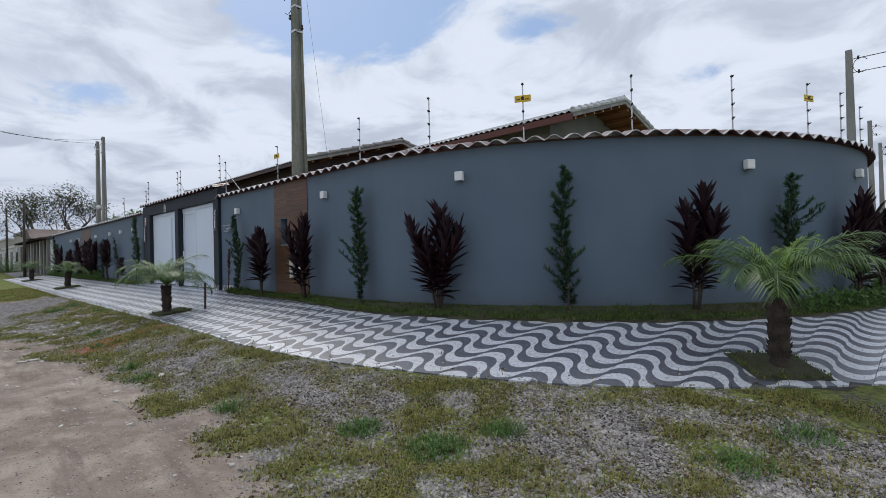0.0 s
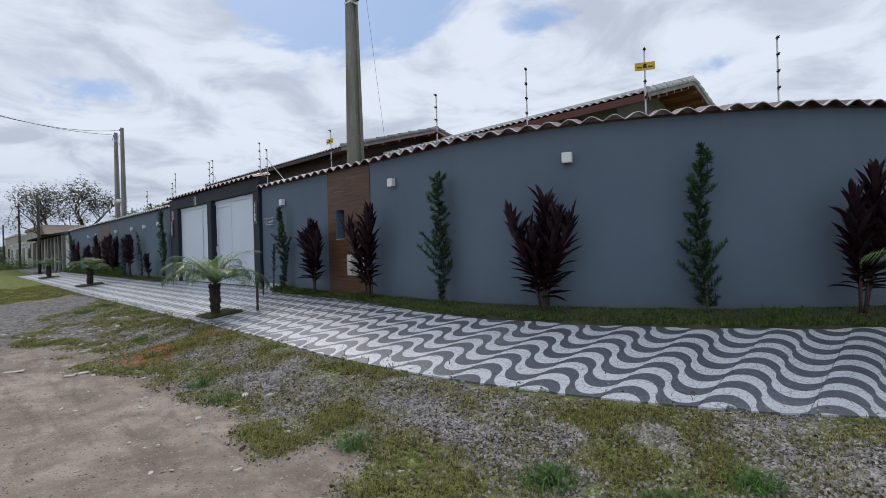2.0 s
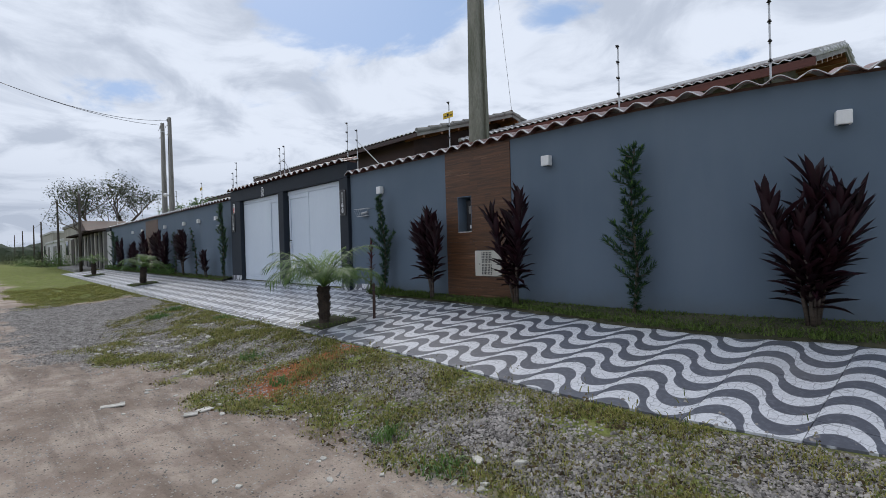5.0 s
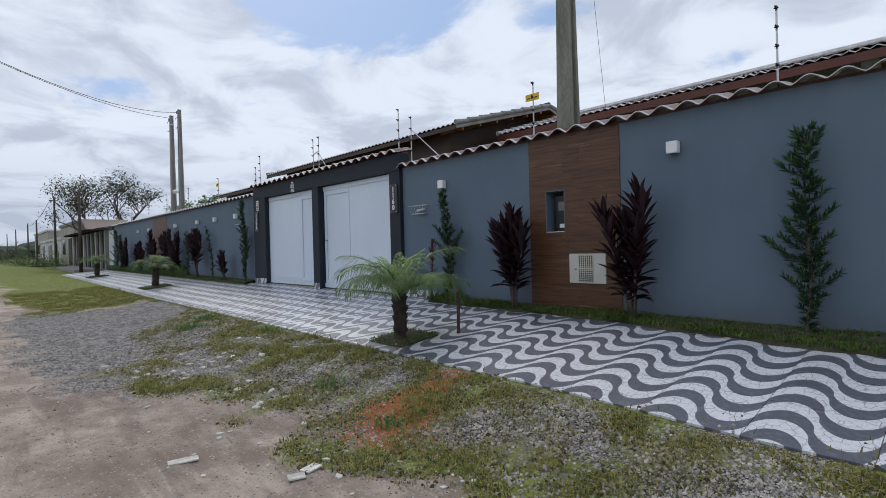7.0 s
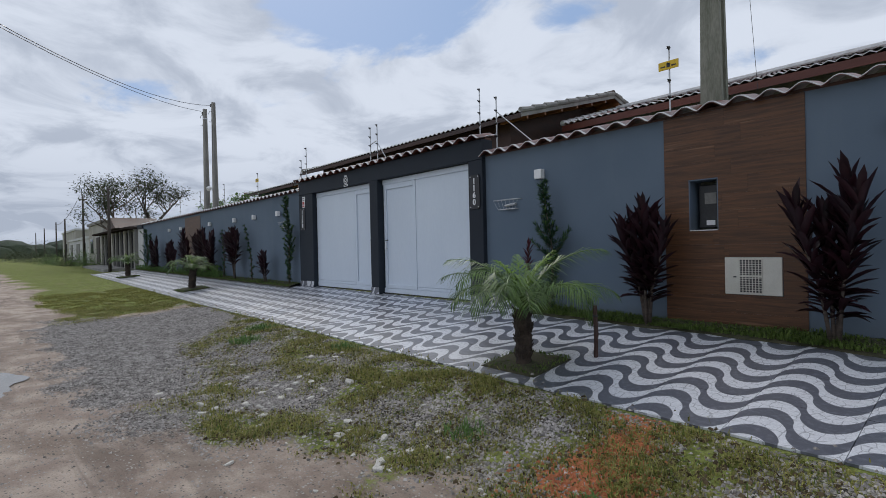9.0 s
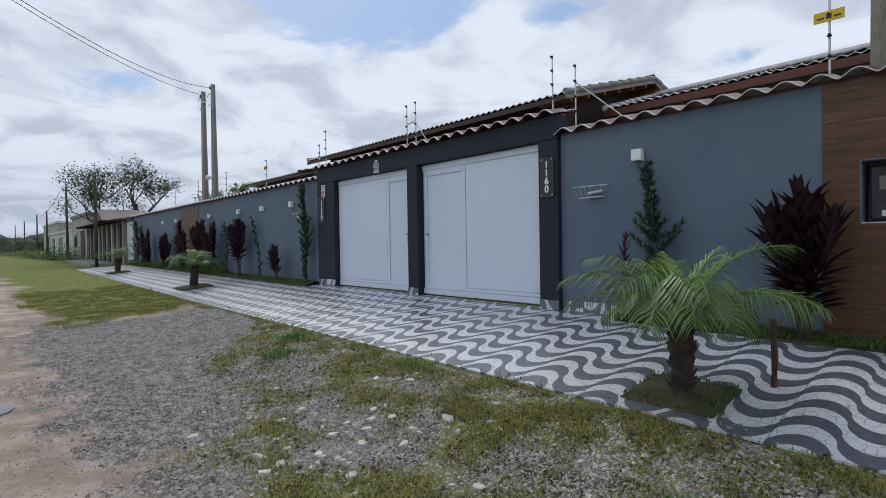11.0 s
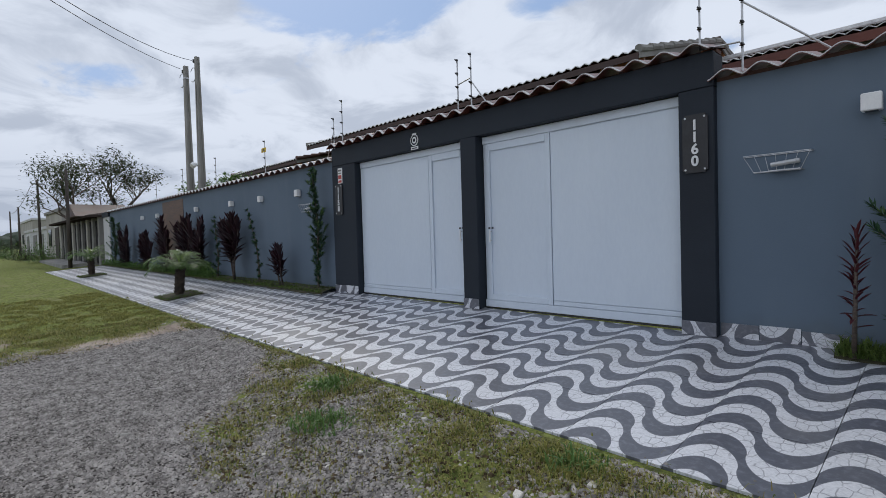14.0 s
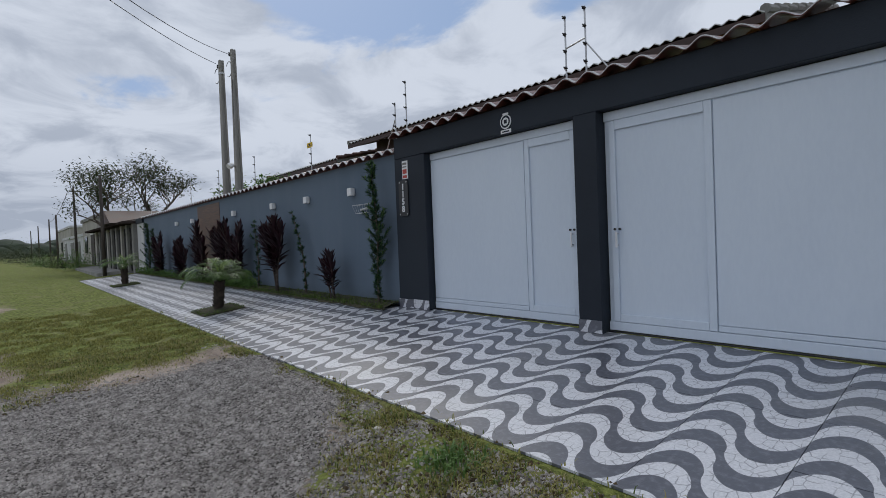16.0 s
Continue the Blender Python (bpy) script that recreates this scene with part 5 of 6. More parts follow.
# ---- planting strips and tree pits ----
def blades(name, spots, low, high, mat, seed, label, wide=0.006):
    """Bent grass blades of two faces each."""
    rng = np.random.default_rng(seed)
    spots = np.asarray(spots, float)
    n = len(spots)
    x, y, z, k = spots.T
    h = rng.uniform(low, high, n) * k
    t, b = rng.uniform(0, 6.283, n), rng.uniform(0.3, 1.5, n)
    dx, dy, w = np.cos(t), np.sin(t), wide * rng.uniform(0.6, 1.3, n)
    mx, my, mz = x + dx * h * b * 0.4, y + dy * h * b * 0.4, z + h * np.maximum(0.25, 0.75 - 0.25 * b)
    rows = ((x - dy * w, y + dx * w, z - 0.01), (x + dy * w, y - dx * w, z - 0.01), (mx + dy * w * 0.7, my - dx * w * 0.7, mz), (mx - dy * w * 0.7, my + dx * w * 0.7, mz),
            (x + dx * h * b, y + dy * h * b, z + h * np.maximum(0.15, 1 - 0.45 * b)))
    verts = np.stack([np.stack(r, -1) for r in rows], 1).reshape(-1, 3).tolist()
    faces = []
    for i in range(0, n * 5, 5):
        faces += [(i, i + 1, i + 2, i + 3), (i + 3, i + 2, i + 4)]
    return tagged(raw(name, verts, faces, mat), label, "grass", kind="stuff")


def strip_width(s):
    return float(np.interp(s, (-36, -13.6, -6.0, -2.0, 1.0, 6.0, 14), (0.45, 0.42, 0.30, 0.34, 0.62, 0.62, 0.55)))


def planting_strip(name, s0, s1, label):
    verts, faces = [], []
    stops = list(np.arange(s0, s1, 0.2)) + [s1]
    for s in stops:
        w = strip_width(s) + 0.03 * math.sin(s * 5.1) + 0.02 * math.sin(s * 13)
        for d, lift in ((0.004, 0.06), (w * 0.5, 0.075), (w - 0.03, 0.045), (w, 0.0)):
            x, y, z = pave_point(s, d)
            verts.append((x, y, z + lift + 0.012 * noise.noise(Vector((s * 3, d * 9, 0)))))
    for i in range(len(stops) - 1):
        for k in range(3):
            a = i * 4 + k
            faces.append((a, a + 4, a + 5, a + 1))
    tagged(raw(name, verts, faces, SOIL, smooth=True), label, "soil bed", kind="structure")


planting_strip("planting_strip_1", -13.72 - CX, 14.0, "narrow strip of soil and grass at the wall foot")
planting_strip("planting_strip_2", -42.2 - CX, -21.9 - CX, "narrow planting strip along the second house's wall")
rs = random.Random(77)
lawn = []
for _ in range(36000):
    s = rs.uniform(-13.70 - CX, 13.5) if rs.random() < 0.72 else rs.uniform(-42.2 - CX, -21.95 - CX)
    w = strip_width(s)
    d = w * rs.random() ** 0.8 + 0.02
    if d > w + 0.02:
        continue
    x, y, z = pave_point(s, d)
    edge = 1 - (d / w)
    k = 0.6 + 0.8 * max(0, noise.noise(Vector((s * 0.9, 3.0, 0)))) + (1.3 if -6.2 < s < -4.6 else 0) * rs.random()
    lawn.append((x, y, z + 0.05, k))
blades("lawn", lawn, 0.03, 0.12, LAWN, 5, "short green grass in the planting strip", 0.007)


def bedding_plants():
    """Low leafy plants at the corner and before the second house, of kind stuff."""
    verts, faces = [], []
    rnd = random.Random(8)
    for s0, s1, n, hh, d0 in ((7.5, 13.5, 420, 0.22, 0.45), (-34.0 - 0, -19.5, 520, 0.20, 0.30), (-22.6, -20.0, 260, 0.38, 0.30)):
        for _ in range(n):
            s = rnd.uniform(s0, s1)
            x, y, z = pave_point(s, rnd.uniform(0.12, d0 + 0.15))
            for k in range(7):
                w = Vector((rnd.uniform(-1, 1), rnd.uniform(-1, 1), rnd.uniform(0.1, 1.2))).normalized()
                leaflet(verts, faces, Vector((x, y, z + 0.04 + rnd.uniform(0, hh))), w, rnd.uniform(0.05, 0.1), rnd.uniform(0.025, 0.045))
    return tagged(raw("bedding_plants", verts, faces, PINE_TIP), "low leafy green bedding plants in the strip", "plants", kind="stuff")


bedding_plants()


def tree_pit(cx, cy, hw, hd, turn, seed):
    """A square of soil and grass let into the pavement."""
    rnd = random.Random(seed)
    n = 10
    verts, faces, grass = [], [], []
    c, sn = math.cos(turn), math.sin(turn)
    for j in range(n + 1):
        for i in range(n + 1):
            u, v = i / n * 2 - 1, j / n * 2 - 1
            x, y = cx + c * u * hw - sn * v * hd, cy + sn * u * hw + c * v * hd
            edge = max(abs(u), abs(v))
            verts.append((x, y, pave_level(x, max(0, wall_distance(x, y))) + (0.004 if edge == 1 else 0.03 + 0.03 * (1 - edge) + rnd.uniform(-0.006, 0.006))))
    for j in range(n):
        for i in range(n):
            a = j * (n + 1) + i
            faces.append((a, a + 1, a + n + 2, a + n + 1))
    tagged(raw("tree_pit", verts, faces, SOIL, smooth=True), "square pit of soil and grass in the pavement", "tree pit", kind="structure")
    for _ in range(int(1500 * hw * hd * 4)):
        u, v = rnd.uniform(-1, 1), rnd.uniform(-1, 1)
        x, y = cx + c * u * hw - sn * v * hd, cy + sn * u * hw + c * v * hd
        grass.append((x, y, pave_level(x, max(0, wall_distance(x, y))) + 0.03, 0.7))
    blades("pit_grass", grass, 0.02, 0.06, LAWN, seed, "short grass round the foot of a palm", 0.006)


tree_pit(-12.10, 3.77, 0.37, 0.33, 0.0, 1)
tree_pit(-1.50, 6.75, 0.40, 0.36, 0.75, 2)
tree_pit(-25.9, 4.08, 0.5, 0.42, 0.0, 3)
tree_pit(-36.1, 4.05, 0.5, 0.42, 0.0, 4)


# ---- wild grass, crushed stone and rubble on the verge ----
GRID_X, GRID_Y, CELL = -31.0, -2.0, 0.06
COLS, ROWS = int(33.0 / CELL), int(8.4 / CELL)


def ground_tables():
    """Height, shares and patchiness of the ground on a fine grid near the walk."""
    high, share, patch = np.zeros((ROWS, COLS)), np.zeros((ROWS, COLS, 3)), np.zeros((ROWS, COLS, 3))
    for j in range(ROWS):
        y = GRID_Y + j * CELL
        for i in range(COLS):
            x = GRID_X + i * CELL
            if wall_distance(x, y) < PAVE + 0.02:
                continue
            high[j, i], share[j, i] = ground_height(x, y), ground_zones(x, y)
            patch[j, i] = [0.5 + 1.4 * noise.noise(Vector((x * 2.6, y * 2.6, w * 5.0))) for w in range(3)]
    return high, share, np.clip(patch, 0.02, 1.0)


HIGH, SHARE, PATCH = ground_tables()


def lookup(x, y):
    return np.clip(((y - GRID_Y) / CELL).astype(int), 0, ROWS - 2), np.clip(((x - GRID_X) / CELL).astype(int), 0, COLS - 2)


def height_at(x, y):
    j, i = lookup(x, y)
    u, v = (x - GRID_X) / CELL - i, (y - GRID_Y) / CELL - j
    return (HIGH[j, i] * (1 - u) + HIGH[j, i + 1] * u) * (1 - v) + (HIGH[j + 1, i] * (1 - u) + HIGH[j + 1, i + 1] * u) * v


def scatter(n, x0, x1, y0, y1, want, seed, even=0.0):
    """n places with their height and vigour, thicker where the ground has more of what is wanted."""
    rng = np.random.default_rng(seed)
    got = []
    while sum(len(g) for g in got) < n:
        x, y = rng.uniform(x0, x1, n * 2), rng.uniform(y0, y1, n * 2)
        d = np.where(x <= CX, WALL_Y - y, np.hypot(x - CX, y - CY) - RW)
        j, i = lookup(x, y)
        odds = SHARE[j, i, want] * np.maximum(PATCH[j, i, want], even)
        ok = (rng.random(n * 2) < odds) & (d > PAVE + 0.03 + 0.06 * rng.random(n * 2))
        got.append(np.stack((x[ok], y[ok], height_at(x[ok], y[ok]), np.minimum(1.3, 0.6 + 0.6 * odds[ok])), 1))
    return np.concatenate(got)[:n]


blades("verge_grass", np.concatenate((scatter(78000, -15, 1.5, 0.4, 6.2, 2, 1), scatter(42000, -30, -15, 0.2, 3.4, 2, 2))), 0.02, 0.07, GRASS, 11, "thin wild grass on the verge", 0.005)
blades("dry_verge_grass", scatter(36000, -24, 1.5, 0.6, 6.2, 2, 3), 0.02, 0.06, DRY_GRASS, 12, "dry yellow grass on the verge", 0.004)
blades("green_verge_grass", scatter(13000, -24, 1.5, 0.6, 6.2, 2, 5), 0.02, 0.08, LAWN, 14, "short green grass on the verge", 0.005)
tufts = []
for tx, ty, tr, n in ((-3.95, 2.87, 0.22, 300), (-3.1, 3.0, 0.30, 420), (-2.9, 3.6, 0.20, 200), (-2.55, 5.6, 0.25, 200), (-3.5, 4.9, 0.25, 160), (-1.28, 4.34, 0.3, 260), (-8.16, 2.07, 0.18, 120), (-7.4, 2.0, 0.22, 110), (-10.2, 2.1, 0.16, 90), (-11.5, 2.3, 0.2, 90), (-16.6, 2.4, 0.3, 260), (-17.3, 2.9, 0.25, 240), (-14.6, 3.0, 0.2, 140), (-5.4, 2.3, 0.2, 120), (-1.0, 5.2, 0.3, 200)):
    for _ in range(n):
        a, r = rs.uniform(0, 6.283), tr * rs.random() ** 0.8
        tufts.append((tx + r * math.cos(a), ty + r * math.sin(a), ground_height(tx, ty), 1.15 - r / tr * 0.5))
blades("grass_tufts", tufts, 0.04, 0.15, PINE_TIP, 13, "fresh green grass tufts on the verge", 0.007)


def pebbles(name, spots, low, high, mat, seed, label, category="gravel"):
    rng = np.random.default_rng(seed)
    spots = np.asarray(spots, float)
    n = len(spots)
    r = rng.uniform(low, high, (n, 1)) * rng.uniform(0.75, 1.3, (n, 1))
    a = rng.uniform(0, 6.283, (n, 1))
    shape = np.array(((1, 0, 0), (0.2, 0.9, 0.1), (-0.95, 0.2, 0), (-0.1, -1, 0.05), (0.45, 0.25, 0.7), (-0.4, -0.2, 0.75)))
    pts = shape[None] * rng.uniform(0.65, 1.2, (n, 6, 3))
    u, v = pts[..., 0], pts[..., 1]
    verts = np.stack((spots[:, :1] + r * (u * np.cos(a) - v * np.sin(a)), spots[:, 1:2] + r * (u * np.sin(a) + v * np.cos(a)), spots[:, 2:3] + r * (pts[..., 2] - 0.12)), -1).reshape(-1, 3)
    tris = np.array(((0, 1, 4), (1, 2, 5), (1, 5, 4), (2, 3, 5), (3, 0, 4), (3, 4, 5)))
    faces = (np.arange(n)[:, None, None] * 6 + tris[None]).reshape(-1, 3)
    return tagged(raw(name, verts.tolist(), faces.tolist(), mat), label, category, kind="stuff")


pebbles("crushed_stone", np.concatenate((scatter(78000, -14.5, 1.2, 0.6, 5.6, 1, 21, 0.35), scatter(84000, -23, -13.5, -1.6, 3.2, 1, 22, 0.6))), 0.007, 0.019, GRIT, 23, "loose grey crushed stone on the road")
pebbles("leaf_litter", scatter(20000, -22, 1.5, 0.6, 6.0, 2, 41), 0.008, 0.026, LITTER, 42, "dead leaves and bits of soil in the grass", "leaf litter")
rq = np.random.default_rng(31)
gx, gy = rq.uniform(-22, 0, 11000), rq.uniform(-1.5, 3.2, 11000)
pebbles("loose_grit", np.stack((gx, gy, height_at(gx, gy)), 1), 0.004, 0.014, GRIT, 25, "loose grit and pebbles strewn on the sand")
gy = 2.45 + rq.normal(0, 0.36, 5200)
gx = -10.18 - 0.18 * (gy - 1.8) + rq.normal(0, 0.17, 5200) * (1 + 0.5 * np.sin(gy * 4))
chip = (gy > 1.6) & (gy < 3.22)
pebbles("brick_chips", np.stack((gx, gy, height_at(gx, gy)), 1)[chip], 0.008, 0.024, BRICK_CHIP, 24, "scatter of broken red brick chips", "brick rubble")


def rubble_mesh(seed):
    """A flat broken shard: an uneven outline with a smaller, tilted upper face."""
    rnd = random.Random(seed)
    bm = bmesh.new()
    n = rnd.choice((4, 5, 5, 6))
    turn = [2 * math.pi * (k + rnd.uniform(-0.3, 0.3)) / n for k in range(n)]
    reach = [rnd.uniform(0.65, 1.25) for _ in range(n)]
    tilt, thick = rnd.uniform(0, 0.18), rnd.uniform(0.15, 0.32)
    rings = []
    for f, z in ((1.0, -0.15), (1.03, thick * 0.65), (0.88, thick)):
        rings.append([bm.verts.new((r * f * math.cos(a), r * f * 0.72 * math.sin(a), z + (tilt * math.cos(a) if z > 0 else 0))) for a, r in zip(turn, reach)])
    for a, b in zip(rings, rings[1:]):
        for k in range(n):
            bm.faces.new((a[k], a[(k + 1) % n], b[(k + 1) % n], b[k]))
    bm.faces.new(rings[-1])
    me = bpy.data.meshes.new("stone")
    bm.to_mesh(me)
    bm.free()
    me.materials.append(STONE)
    return me


RUBBLE = [rubble_mesh(k) for k in range(9)]
rr = random.Random(4)


def lay_stone(x, y, r):
    if wall_distance(x, y) < PAVE + 0.1:
        return
    st = tagged(new("stone", RUBBLE[rr.randrange(9)]), "pale broken stone lying on the dirt", "stone", "scattered pale stones")
    st.matrix_basis = pose(x, y, ground_height(x, y) + r * 0.1, rr.uniform(-8, 8), rr.uniform(-8, 8), rr.uniform(0, 360)) @ Matrix.Diagonal((r, r, r, 1))


for cx, cy, sx, sy, n, size in ((-13.6, 1.2, 0.8, 0.4, 40, 0.034), (-12.0, 1.75, 0.35, 0.25, 22, 0.034), (-13.3, 2.1, 0.8, 0.4, 30, 0.030), (-14.1, 1.7, 0.5, 0.3, 26, 0.032), (-15.4, 1.9, 0.7, 0.4, 14, 0.026), (-7.2, 2.1, 0.2, 0.15, 9, 0.035), (-9.8, 1.5, 1.4, 0.4, 26, 0.024), (-8.0, 1.6, 1.0, 0.4, 18, 0.024), (-6.0, 1.7, 1.0, 0.4, 16, 0.022), (-17.3, 2.3, 0.9, 0.4, 10, 0.026), (-18.0, 1.0, 1.5, 0.6, 8, 0.024), (-4.3, 2.0, 0.8, 0.4, 14, 0.024), (-11.4, 0.9, 0.8, 0.4, 10, 0.022), (-8.6, 0.9, 1.5, 0.4, 24, 0.019), (-6.4, 1.2, 1.2, 0.4, 18, 0.018)):
    for _ in range(n):
        lay_stone(rr.gauss(cx, sx), rr.gauss(cy, sy), size * rr.choice((0.45, 0.6, 0.8, 1.1, 1.6)))
# the larger shards
for cx, cy, r in ((-13.92, 0.96, 0.08), (-13.94, 1.17, 0.06), (-13.87, 1.84, 0.06), (-13.9, 2.12, 0.065), (-13.4, 2.34, 0.10), (-13.23, 2.75, 0.055), (-13.04, 2.49, 0.085), (-13.52, 1.39, 0.05), (-13.65, 1.31, 0.05), (-13.69, 0.89, 0.085), (-16.11, 2.83, 0.05), (-15.47, 1.78, 0.06), (-14.72, 2.54, 0.065), (-14.42, 2.84, 0.06), (-15.89, 2.88, 0.05), (-17.78, 1.22, 0.06), (-12.05, 1.85, 0.07), (-7.08, 1.64, 0.06), (-7.27, 2.18, 0.08)):
    lay_stone(cx, cy, r * 0.75)


def plank_scrap(x, y, length, turn):
    ob = part("board_scrap", cuboid(-length / 2, length / 2, -0.045, 0.045, 0, 0.014, 0.003), STONE)
    ob.matrix_basis = pose(x, y, ground_height(x, y) + 0.004, 0, 0, turn)
    tagged(ob, "pale scrap of board lying on the sand", "board", "scraps of board")


plank_scrap(-10.8, 0.58, 0.21, 79)
plank_scrap(-9.98, 1.20, 0.14, 106)
plank_scrap(-9.93, 1.06, 0.12, 70)


# ---- skirting tiles by the gate ----
def skirting(x0, x1, y, name="skirting_tiles"):
    root = tagged(empty(name, (x0 + x1) / 2, y, base_level(x0)), "low skirting of wave-patterned tile pieces", "skirting", kind="structure")
    inv = root.matrix_basis.inverted()
    n = max(1, round((x1 - x0) / 0.33))
    for k in range(n):
        a, b = x0 + (x1 - x0) * k / n + 0.004, x0 + (x1 - x0) * (k + 1) / n - 0.004
        bm = cuboid(a, b, y - 0.012, y - 0.001, base_level(a) - 0.01, base_level(a) + 0.135 + 0.01 * math.sin(k * 2.0), 0.001)
        uvl = bm.loops.layers.uv.new("waves")
        for f in bm.faces:
            for l in f.loops:
                l[uvl].uv = ((l.vert.co.x + 15.63) / 0.7115 + 0.3 * k, l.vert.co.z / 0.345 + 0.37 * k)
        ob = part("tile", bm, WAVES, root)
        ob.data.transform(inv)


skirting(-14.69, -13.65, WALL_Y)
skirting(-15.05, -14.70, 5.84)
skirting(-18.24, -17.93, 5.82)
skirting(-21.85, -21.05, 5.84)


# ---- the street beyond ----
def block(name, x0, x1, y0, y1, z1, mat, label, roof_mat=None, openings=(), lip=0.12):
    """A plain flat-roofed house front with sunken openings towards the street."""
    z0 = ground_level(x0, y0 - 3) - 0.3
    root = tagged(empty(name, (x0 + x1) / 2, (y0 + y1) / 2, z0), label, "house")
    inv = root.matrix_basis.inverted()

    def put(nm, m, *dims, bevel=0.0, label=""):
        ob = part(nm, cuboid(*dims, bevel), m, root, label)
        ob.data.transform(inv)
    put("wall", mat, x0, x1, y0, y1, z0, z1)
    put("parapet", roof_mat or mat, x0 - lip, x1 + lip, y0 - lip, y1 + lip, z1 + 0.002, z1 + 0.25)
    for a, b, u, v, m in openings:
        put("opening", m, a, b, y0 - 0.05, y0 - 0.005, u, v)
        put("lintel", MORTAR_AND_SHEEN, a - 0.06, b + 0.06, y0 - 0.09, y0 - 0.052, v, v + 0.08)


block("white_wall_end", -43.7, -42.35, 5.9, 6.3, 2.55, PLASTER_WHITE, "white door panel at the end of the grey wall", CHARCOAL, lip=0.05)


def porch_house():
    """Old house with a dark tiled hip over a row of pillars and iron gates."""
    z0 = base_level(-50)
    root = tagged(empty("porch_house", -50, 8, z0), "old house with dark tiled roof and pale pillars", "house")
    inv = root.matrix_basis.inverted()

    def put(nm, m, *dims, bevel=0.0, label=""):
        ob = part(nm, cuboid(*dims, bevel), m, root, label)
        ob.data.transform(inv)
    put("wall", DARK_WOOD, -57.5, -44.2, 7.6, 12, -0.3, 3.0)
    for k in range(9):
        x = -57.0 + k * 1.58
        put("pillar", PLASTER_GREY if k % 3 else PLASTER, x, x + 0.36, 5.75, 6.1, -0.2, 2.75, bevel=0.02)
        if k < 8:
            put("iron_gate", DARK_WOOD, x + 0.46, x + 1.54, 5.88, 5.93, 0.2, 2.3)
            for j in range(6):
                put("bar", BLACK, x + 0.5 + j * 0.19, x + 0.53 + j * 0.19, 5.85, 5.88, 0.2, 2.45)
    v = [(-58.2, 5.3, 2.72), (-43.9, 5.3, 2.72), (-43.9, 12.5, 2.72), (-58.2, 12.5, 2.72), (-53.5, 8.6, 3.35), (-47.5, 8.6, 3.35), (-58.2, 5.3, 2.60), (-43.9, 5.3, 2.60), (-43.9, 12.5, 2.60), (-58.2, 12.5, 2.60)]
    ob = raw("roof", v, [(0, 1, 5, 4), (1, 2, 5), (2, 3, 4, 5), (3, 0, 4), (6, 9, 8, 7), (0, 6, 7, 1), (1, 7, 8, 2), (2, 8, 9, 3), (3, 9, 6, 0)], SOOTY, root, "dark weathered tile roof")
    ob.data.transform(inv)
    g = [(-49.8, 5.1, 2.75), (-46.2, 5.1, 2.75), (-48.0, 5.1, 3.5), (-49.8, 7.8, 2.75), (-46.2, 7.8, 2.75), (-48.0, 7.8, 3.5)]
    ob = raw("porch_gable", g, [(0, 1, 2), (5, 4, 3), (0, 2, 5, 3), (1, 4, 5, 2), (0, 3, 4, 1)], FASCIA_DARK, root, "brown boarded gable")
    ob.data.transform(inv)


porch_house()
block("beige_house", -68, -59.5, 6.2, 13, 3.75, PLASTER, "beige flat-roofed house front", PLASTER_GREY, ((-66.5, -65.0, 1.2, 2.5, SHADE_GLASS), (-62.8, -61.0, 0.2, 2.6, DARK_WOOD)))
block("white_house", -88, -69, 6.4, 7.0, 2.7, PLASTER_WHITE, "long stained white boundary wall", PLASTER_WHITE, ((-74, -72, 0.2, 2.3, PLASTER_GREY), (-80, -77, 0.2, 2.3, PLASTER_GREY), (-86, -84, 0.2, 2.3, PLASTER_GREY)))
block("far_house", -110, -92, 7.5, 16, 4.4, PLASTER, "pale far house with a flat roof", PLASTER_WHITE, ((-105, -103, 1.5, 2.8, SHADE_GLASS), (-99, -97, 1.5, 2.8, SHADE_GLASS)))
block("corner_house", -12.5, -4.6, 33, 42, 3.6, PLASTER_GREY, "grey house along the side street", CLAY_OLD, ((-9, -7.5, 1.0, 2.2, SHADE_GLASS),))


def kerb_slab():
    v = [(-57, 4.5, 0.24), (-46, 4.4, 0.15), (-46, 5.6, 0.22), (-57, 5.6, 0.32)]
    v += [(x, y, z - 0.3) for x, y, z in v]
    tagged(raw("pavement_2", v, [(0, 1, 2, 3), (7, 6, 5, 4), (0, 4, 5, 1), (1, 5, 6, 2), (2, 6, 7, 3), (3, 7, 4, 0)], CONCRETE), "bare concrete slab before the old house", "pavement", kind="structure")


kerb_slab()


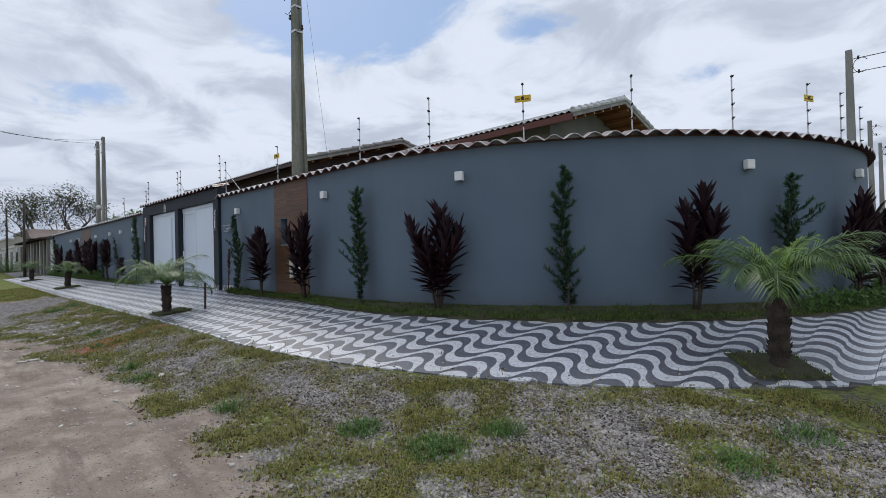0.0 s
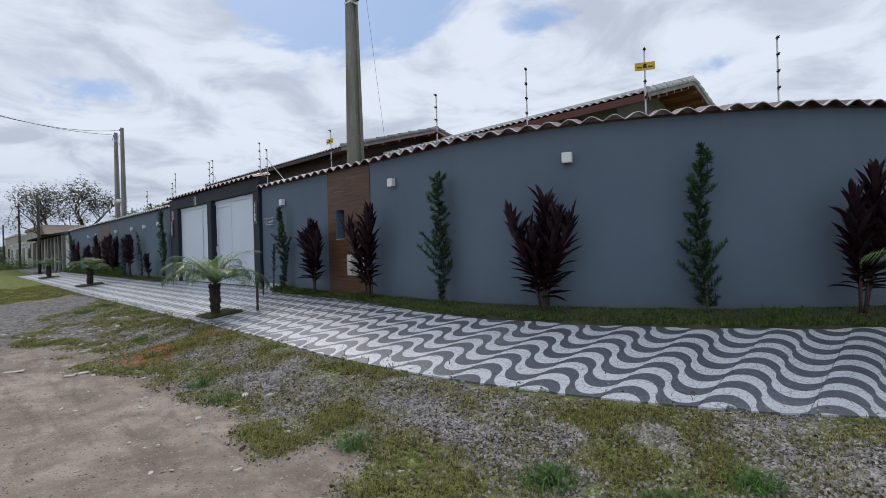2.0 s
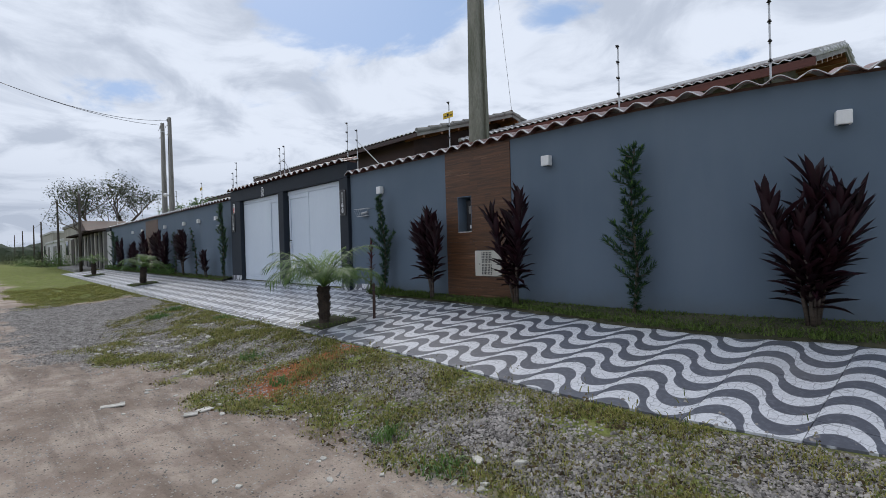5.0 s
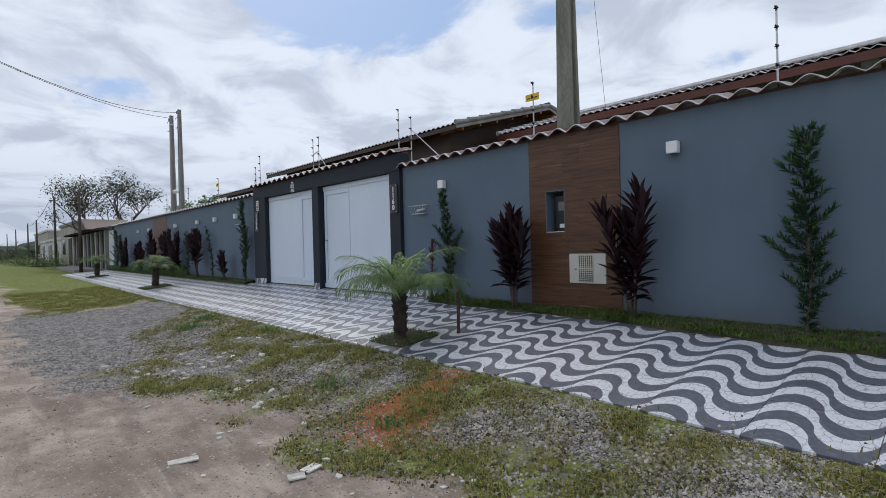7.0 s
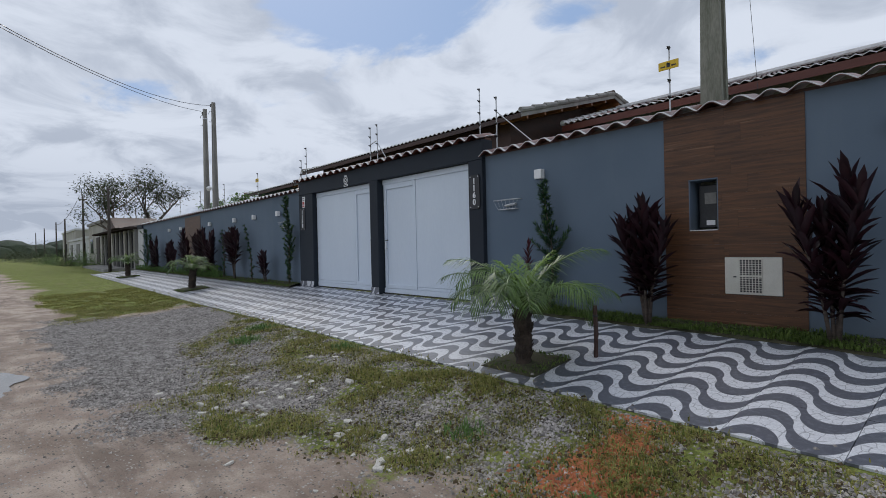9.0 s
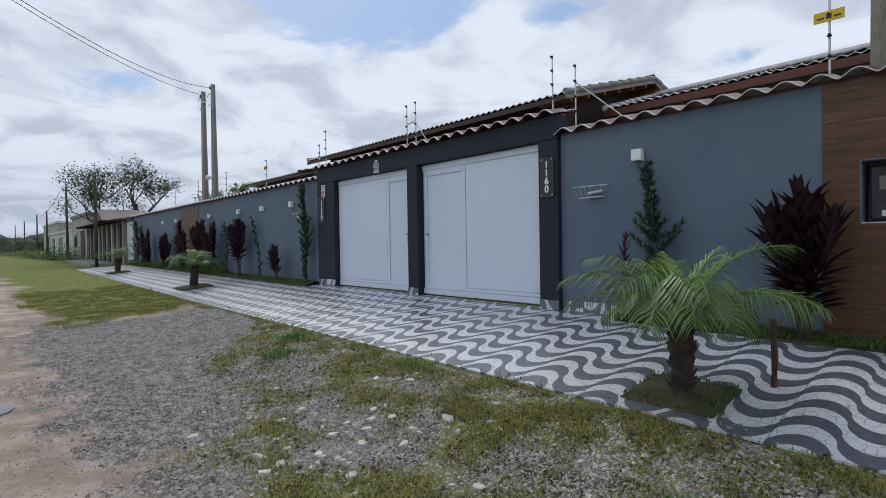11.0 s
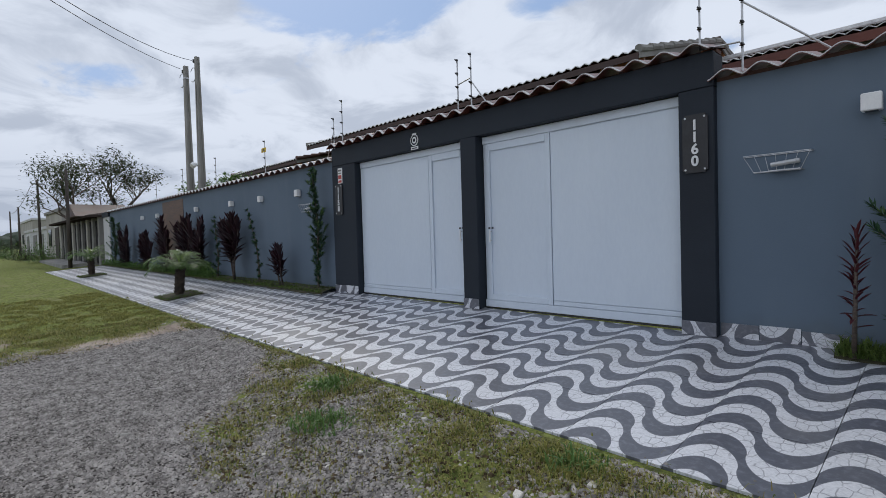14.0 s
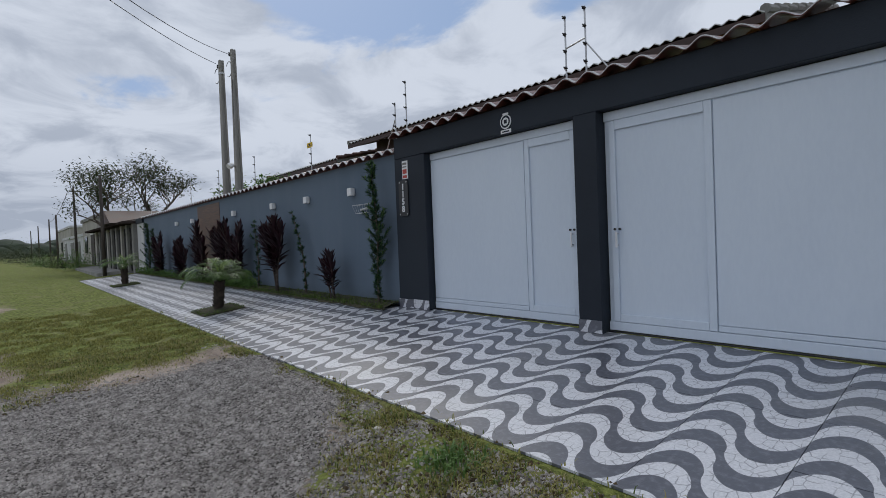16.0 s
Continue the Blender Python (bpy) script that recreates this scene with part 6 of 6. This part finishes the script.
def branchy_tree(name, x, y, z0, height, spread, seed, leaves, label, mat=TREE_LEAF, size=0.16):
    """A tree of forked limbs with open sprays of leaves."""
    root = tagged(empty(name, x, y, z0), label, "tree")
    rnd = random.Random(seed)
    trunk = bmesh.new()
    tips = []

    def grow(bm, p, way, length, r, depth):
        pts = [p]
        for k in range(3):
            way = (way + Vector((rnd.uniform(-0.25, 0.25), rnd.uniform(-0.25, 0.25), rnd.uniform(-0.05, 0.15)))).normalized()
            pts.append(pts[-1] + way * length / 3)
        tube(bm, pts, [r, r * 0.85, r * 0.7, r * 0.55], 6 if depth < 2 else 4)
        if depth >= 3:
            tips.append((pts[-1], way))
            tips.append((pts[-2], way))
            return
        for k in range(3 if depth else 5):
            t = rnd.uniform(0, 6.283)
            out = Vector((math.cos(t) * spread, math.sin(t) * spread, rnd.uniform(0.2, 0.9)))
            grow(bm, pts[-1] if k else pts[2], (way * 0.6 + out * 0.75).normalized(), length * rnd.uniform(0.55, 0.8), r * 0.5, depth + 1)

    grow(trunk, Vector((0, 0, -0.1)), Vector((0, 0, 1)), height * 0.36, height * 0.022, 0)
    part("trunk", trunk, BARK, root)
    verts, faces = [], []
    for p, w in tips:
        for _ in range(leaves):
            q = p + Vector((rnd.gauss(0, 1), rnd.gauss(0, 1), rnd.gauss(0, 0.7))) * height * 0.045
            leaflet(verts, faces, q, Vector((rnd.uniform(-1, 1), rnd.uniform(-1, 1), rnd.uniform(-0.6, 0.5))).normalized(), size * rnd.uniform(0.7, 1.3), size * 0.42)
    raw("crown", verts, faces, mat, root)
    return root


branchy_tree("street_tree", -55, 8.6, 0.4, 8.4, 1.15, 5, 34, "sparse open tree behind the old house", size=0.24)
branchy_tree("street_tree", -53, 6.9, 0.4, 8.0, 1.1, 9, 32, "sparse open tree behind the old house", size=0.23)
branchy_tree("garden_tree", -42.5, 10.0, 0.2, 4.2, 1.1, 12, 26, "leafy green garden tree behind the wall", PINE_TIP, 0.22)
branchy_tree("garden_tree", -34.5, 8.0, 0.2, 4.6, 1.1, 14, 26, "leafy green garden tree behind the wall", PINE_TIP, 0.20)
branchy_tree("garden_tree", -46.0, 11.0, 0.2, 4.0, 1.1, 13, 24, "leafy green garden tree behind the wall", PINE_TIP, 0.22)


def bush(x, y, r, h, seed, mat=TREE_LEAF):
    rnd = random.Random(seed)
    z0 = ground_level(x, y)
    root = tagged(empty("bush", x, y, z0), "rough green bush at the roadside", "bush", "roadside bushes")
    verts, faces = [], []
    for _ in range(900):
        p = Vector((rnd.gauss(0, 0.45) * r, rnd.gauss(0, 0.45) * r, abs(rnd.gauss(0, 0.5)) * h))
        leaflet(verts, faces, p, Vector((rnd.uniform(-1, 1), rnd.uniform(-1, 1), rnd.uniform(-0.2, 1))).normalized(), 0.16 * (1 + r * 0.1), 0.06 * (1 + r * 0.1))
    raw("foliage", verts, faces, mat, root)
    part("stem", tube(bmesh.new(), ((0, 0, -0.1), (0.05, 0, h * 0.6)), (0.04, 0.02), 6), BARK, root)


bush(-56.5, 4.7, 1.2, 1.2, 1, PINE_TIP)
bush(-63, 4.3, 1.0, 0.9, 6)
bush(-71, 3.6, 1.3, 1.0, 7, PINE_TIP)
bush(-80, 4.0, 1.8, 1.5, 8)
bush(-98, 2.4, 2.2, 1.6, 9)
bush(-115, 0.6, 3.0, 2.2, 10)
bush(-140, -1.5, 4.5, 3.0, 11)
bush(-160, 1.0, 5.5, 3.6, 12)
bush(-90, 4.2, 2.0, 1.8, 2)
bush(-105, 3.4, 3.0, 2.4, 3)
bush(-125, 2.2, 4.0, 3.0, 4)


def far_woods():
    """The low dark line of woods at the end of the street."""
    verts, faces = [], []
    rnd = random.Random(3)
    bm = bmesh.new()
    for k in range(150):
        x, y = rnd.uniform(-330, -240), rnd.uniform(-160, 60)
        r = rnd.uniform(2.5, 5)
        tmp = bmesh.ops.create_icosphere(bm, subdivisions=2, radius=r, matrix=Matrix.LocRotScale((x, y, 1.2 + rnd.uniform(0, 2.5)), None, (1.5, 1.6, rnd.uniform(0.7, 1.2))))
        for v in tmp["verts"]:
            v.co += v.co.normalized() * rnd.uniform(-0.9, 0.9)
    tagged(part("distant_woods", bm, FAR_WOOD), "low dark line of distant woods", "woods", kind="stuff")


far_woods()


# ---- paving tiles, last ----
def front_y(x):
    """Street edge of the pavement at x, or None beyond it."""
    if x <= CX:
        return WALL_Y - PAVE
    k = (RW + PAVE) ** 2 - (x - CX) ** 2
    return CY - math.sqrt(k) if k > 0 else None


def back_y(x):
    if x <= CX:
        return WALL_Y
    k = RW ** 2 - (x - CX) ** 2
    return CY - math.sqrt(k) if k > 0 else 15.6


def paving_tile(x0, x1, y0, y1, lift):
    """One square tile of the straight grid, cut to the pavement's edges."""
    g = 0.0024
    n = 4 if x1 > CX else 1
    top, uv = [], []
    for i in range(n + 1):
        x = x0 + g + (x1 - x0 - 2 * g) * i / n
        f = front_y(x)
        if f is None:
            return None
        lo, hi = max(y0 + g, f), min(y1 - g, back_y(x))
        if hi - lo < 0.001:
            if top:
                break
            continue
        for y in (lo, hi):
            top.append((x, y, pave_level(x, max(0.0, wall_distance(x, y))) + lift))
            uv.append(((x + 15.63) / TILE, (WALL_Y - y) / 0.35 - 0.743))
    m = len(top) // 2
    if m < 2:
        return None
    verts = top + [(x, y, z - 0.018) for x, y, z in top]
    faces = [(2 * i, 2 * i + 2, 2 * i + 3, 2 * i + 1) for i in range(m - 1)]
    ring = [2 * i for i in range(m)] + [2 * i + 1 for i in reversed(range(m))]
    faces += [(ring[k], ring[k] + 2 * m, ring[(k + 1) % (2 * m)] + 2 * m, ring[(k + 1) % (2 * m)]) for k in range(2 * m)]
    ob = raw("tile", verts, faces, WAVES, PAVEMENT)
    layer = ob.data.uv_layers.new(name="waves")
    for l in ob.data.loops:
        layer.data[l.index].uv = uv[l.vertex_index % (2 * m)]
    return ob


TILE = 0.7115


def paving_tiles():
    rnd = random.Random(2)
    step = TILE
    for c in range(-37, 25):
        x0 = -15.63 + c * step
        for r in range(18):
            y0 = WALL_Y - PAVE + r * step
            if x0 < CX - step and r > 3:
                break
            paving_tile(x0, x0 + step, y0, y0 + step, rnd.uniform(-0.0012, 0.0012))


paving_tiles()
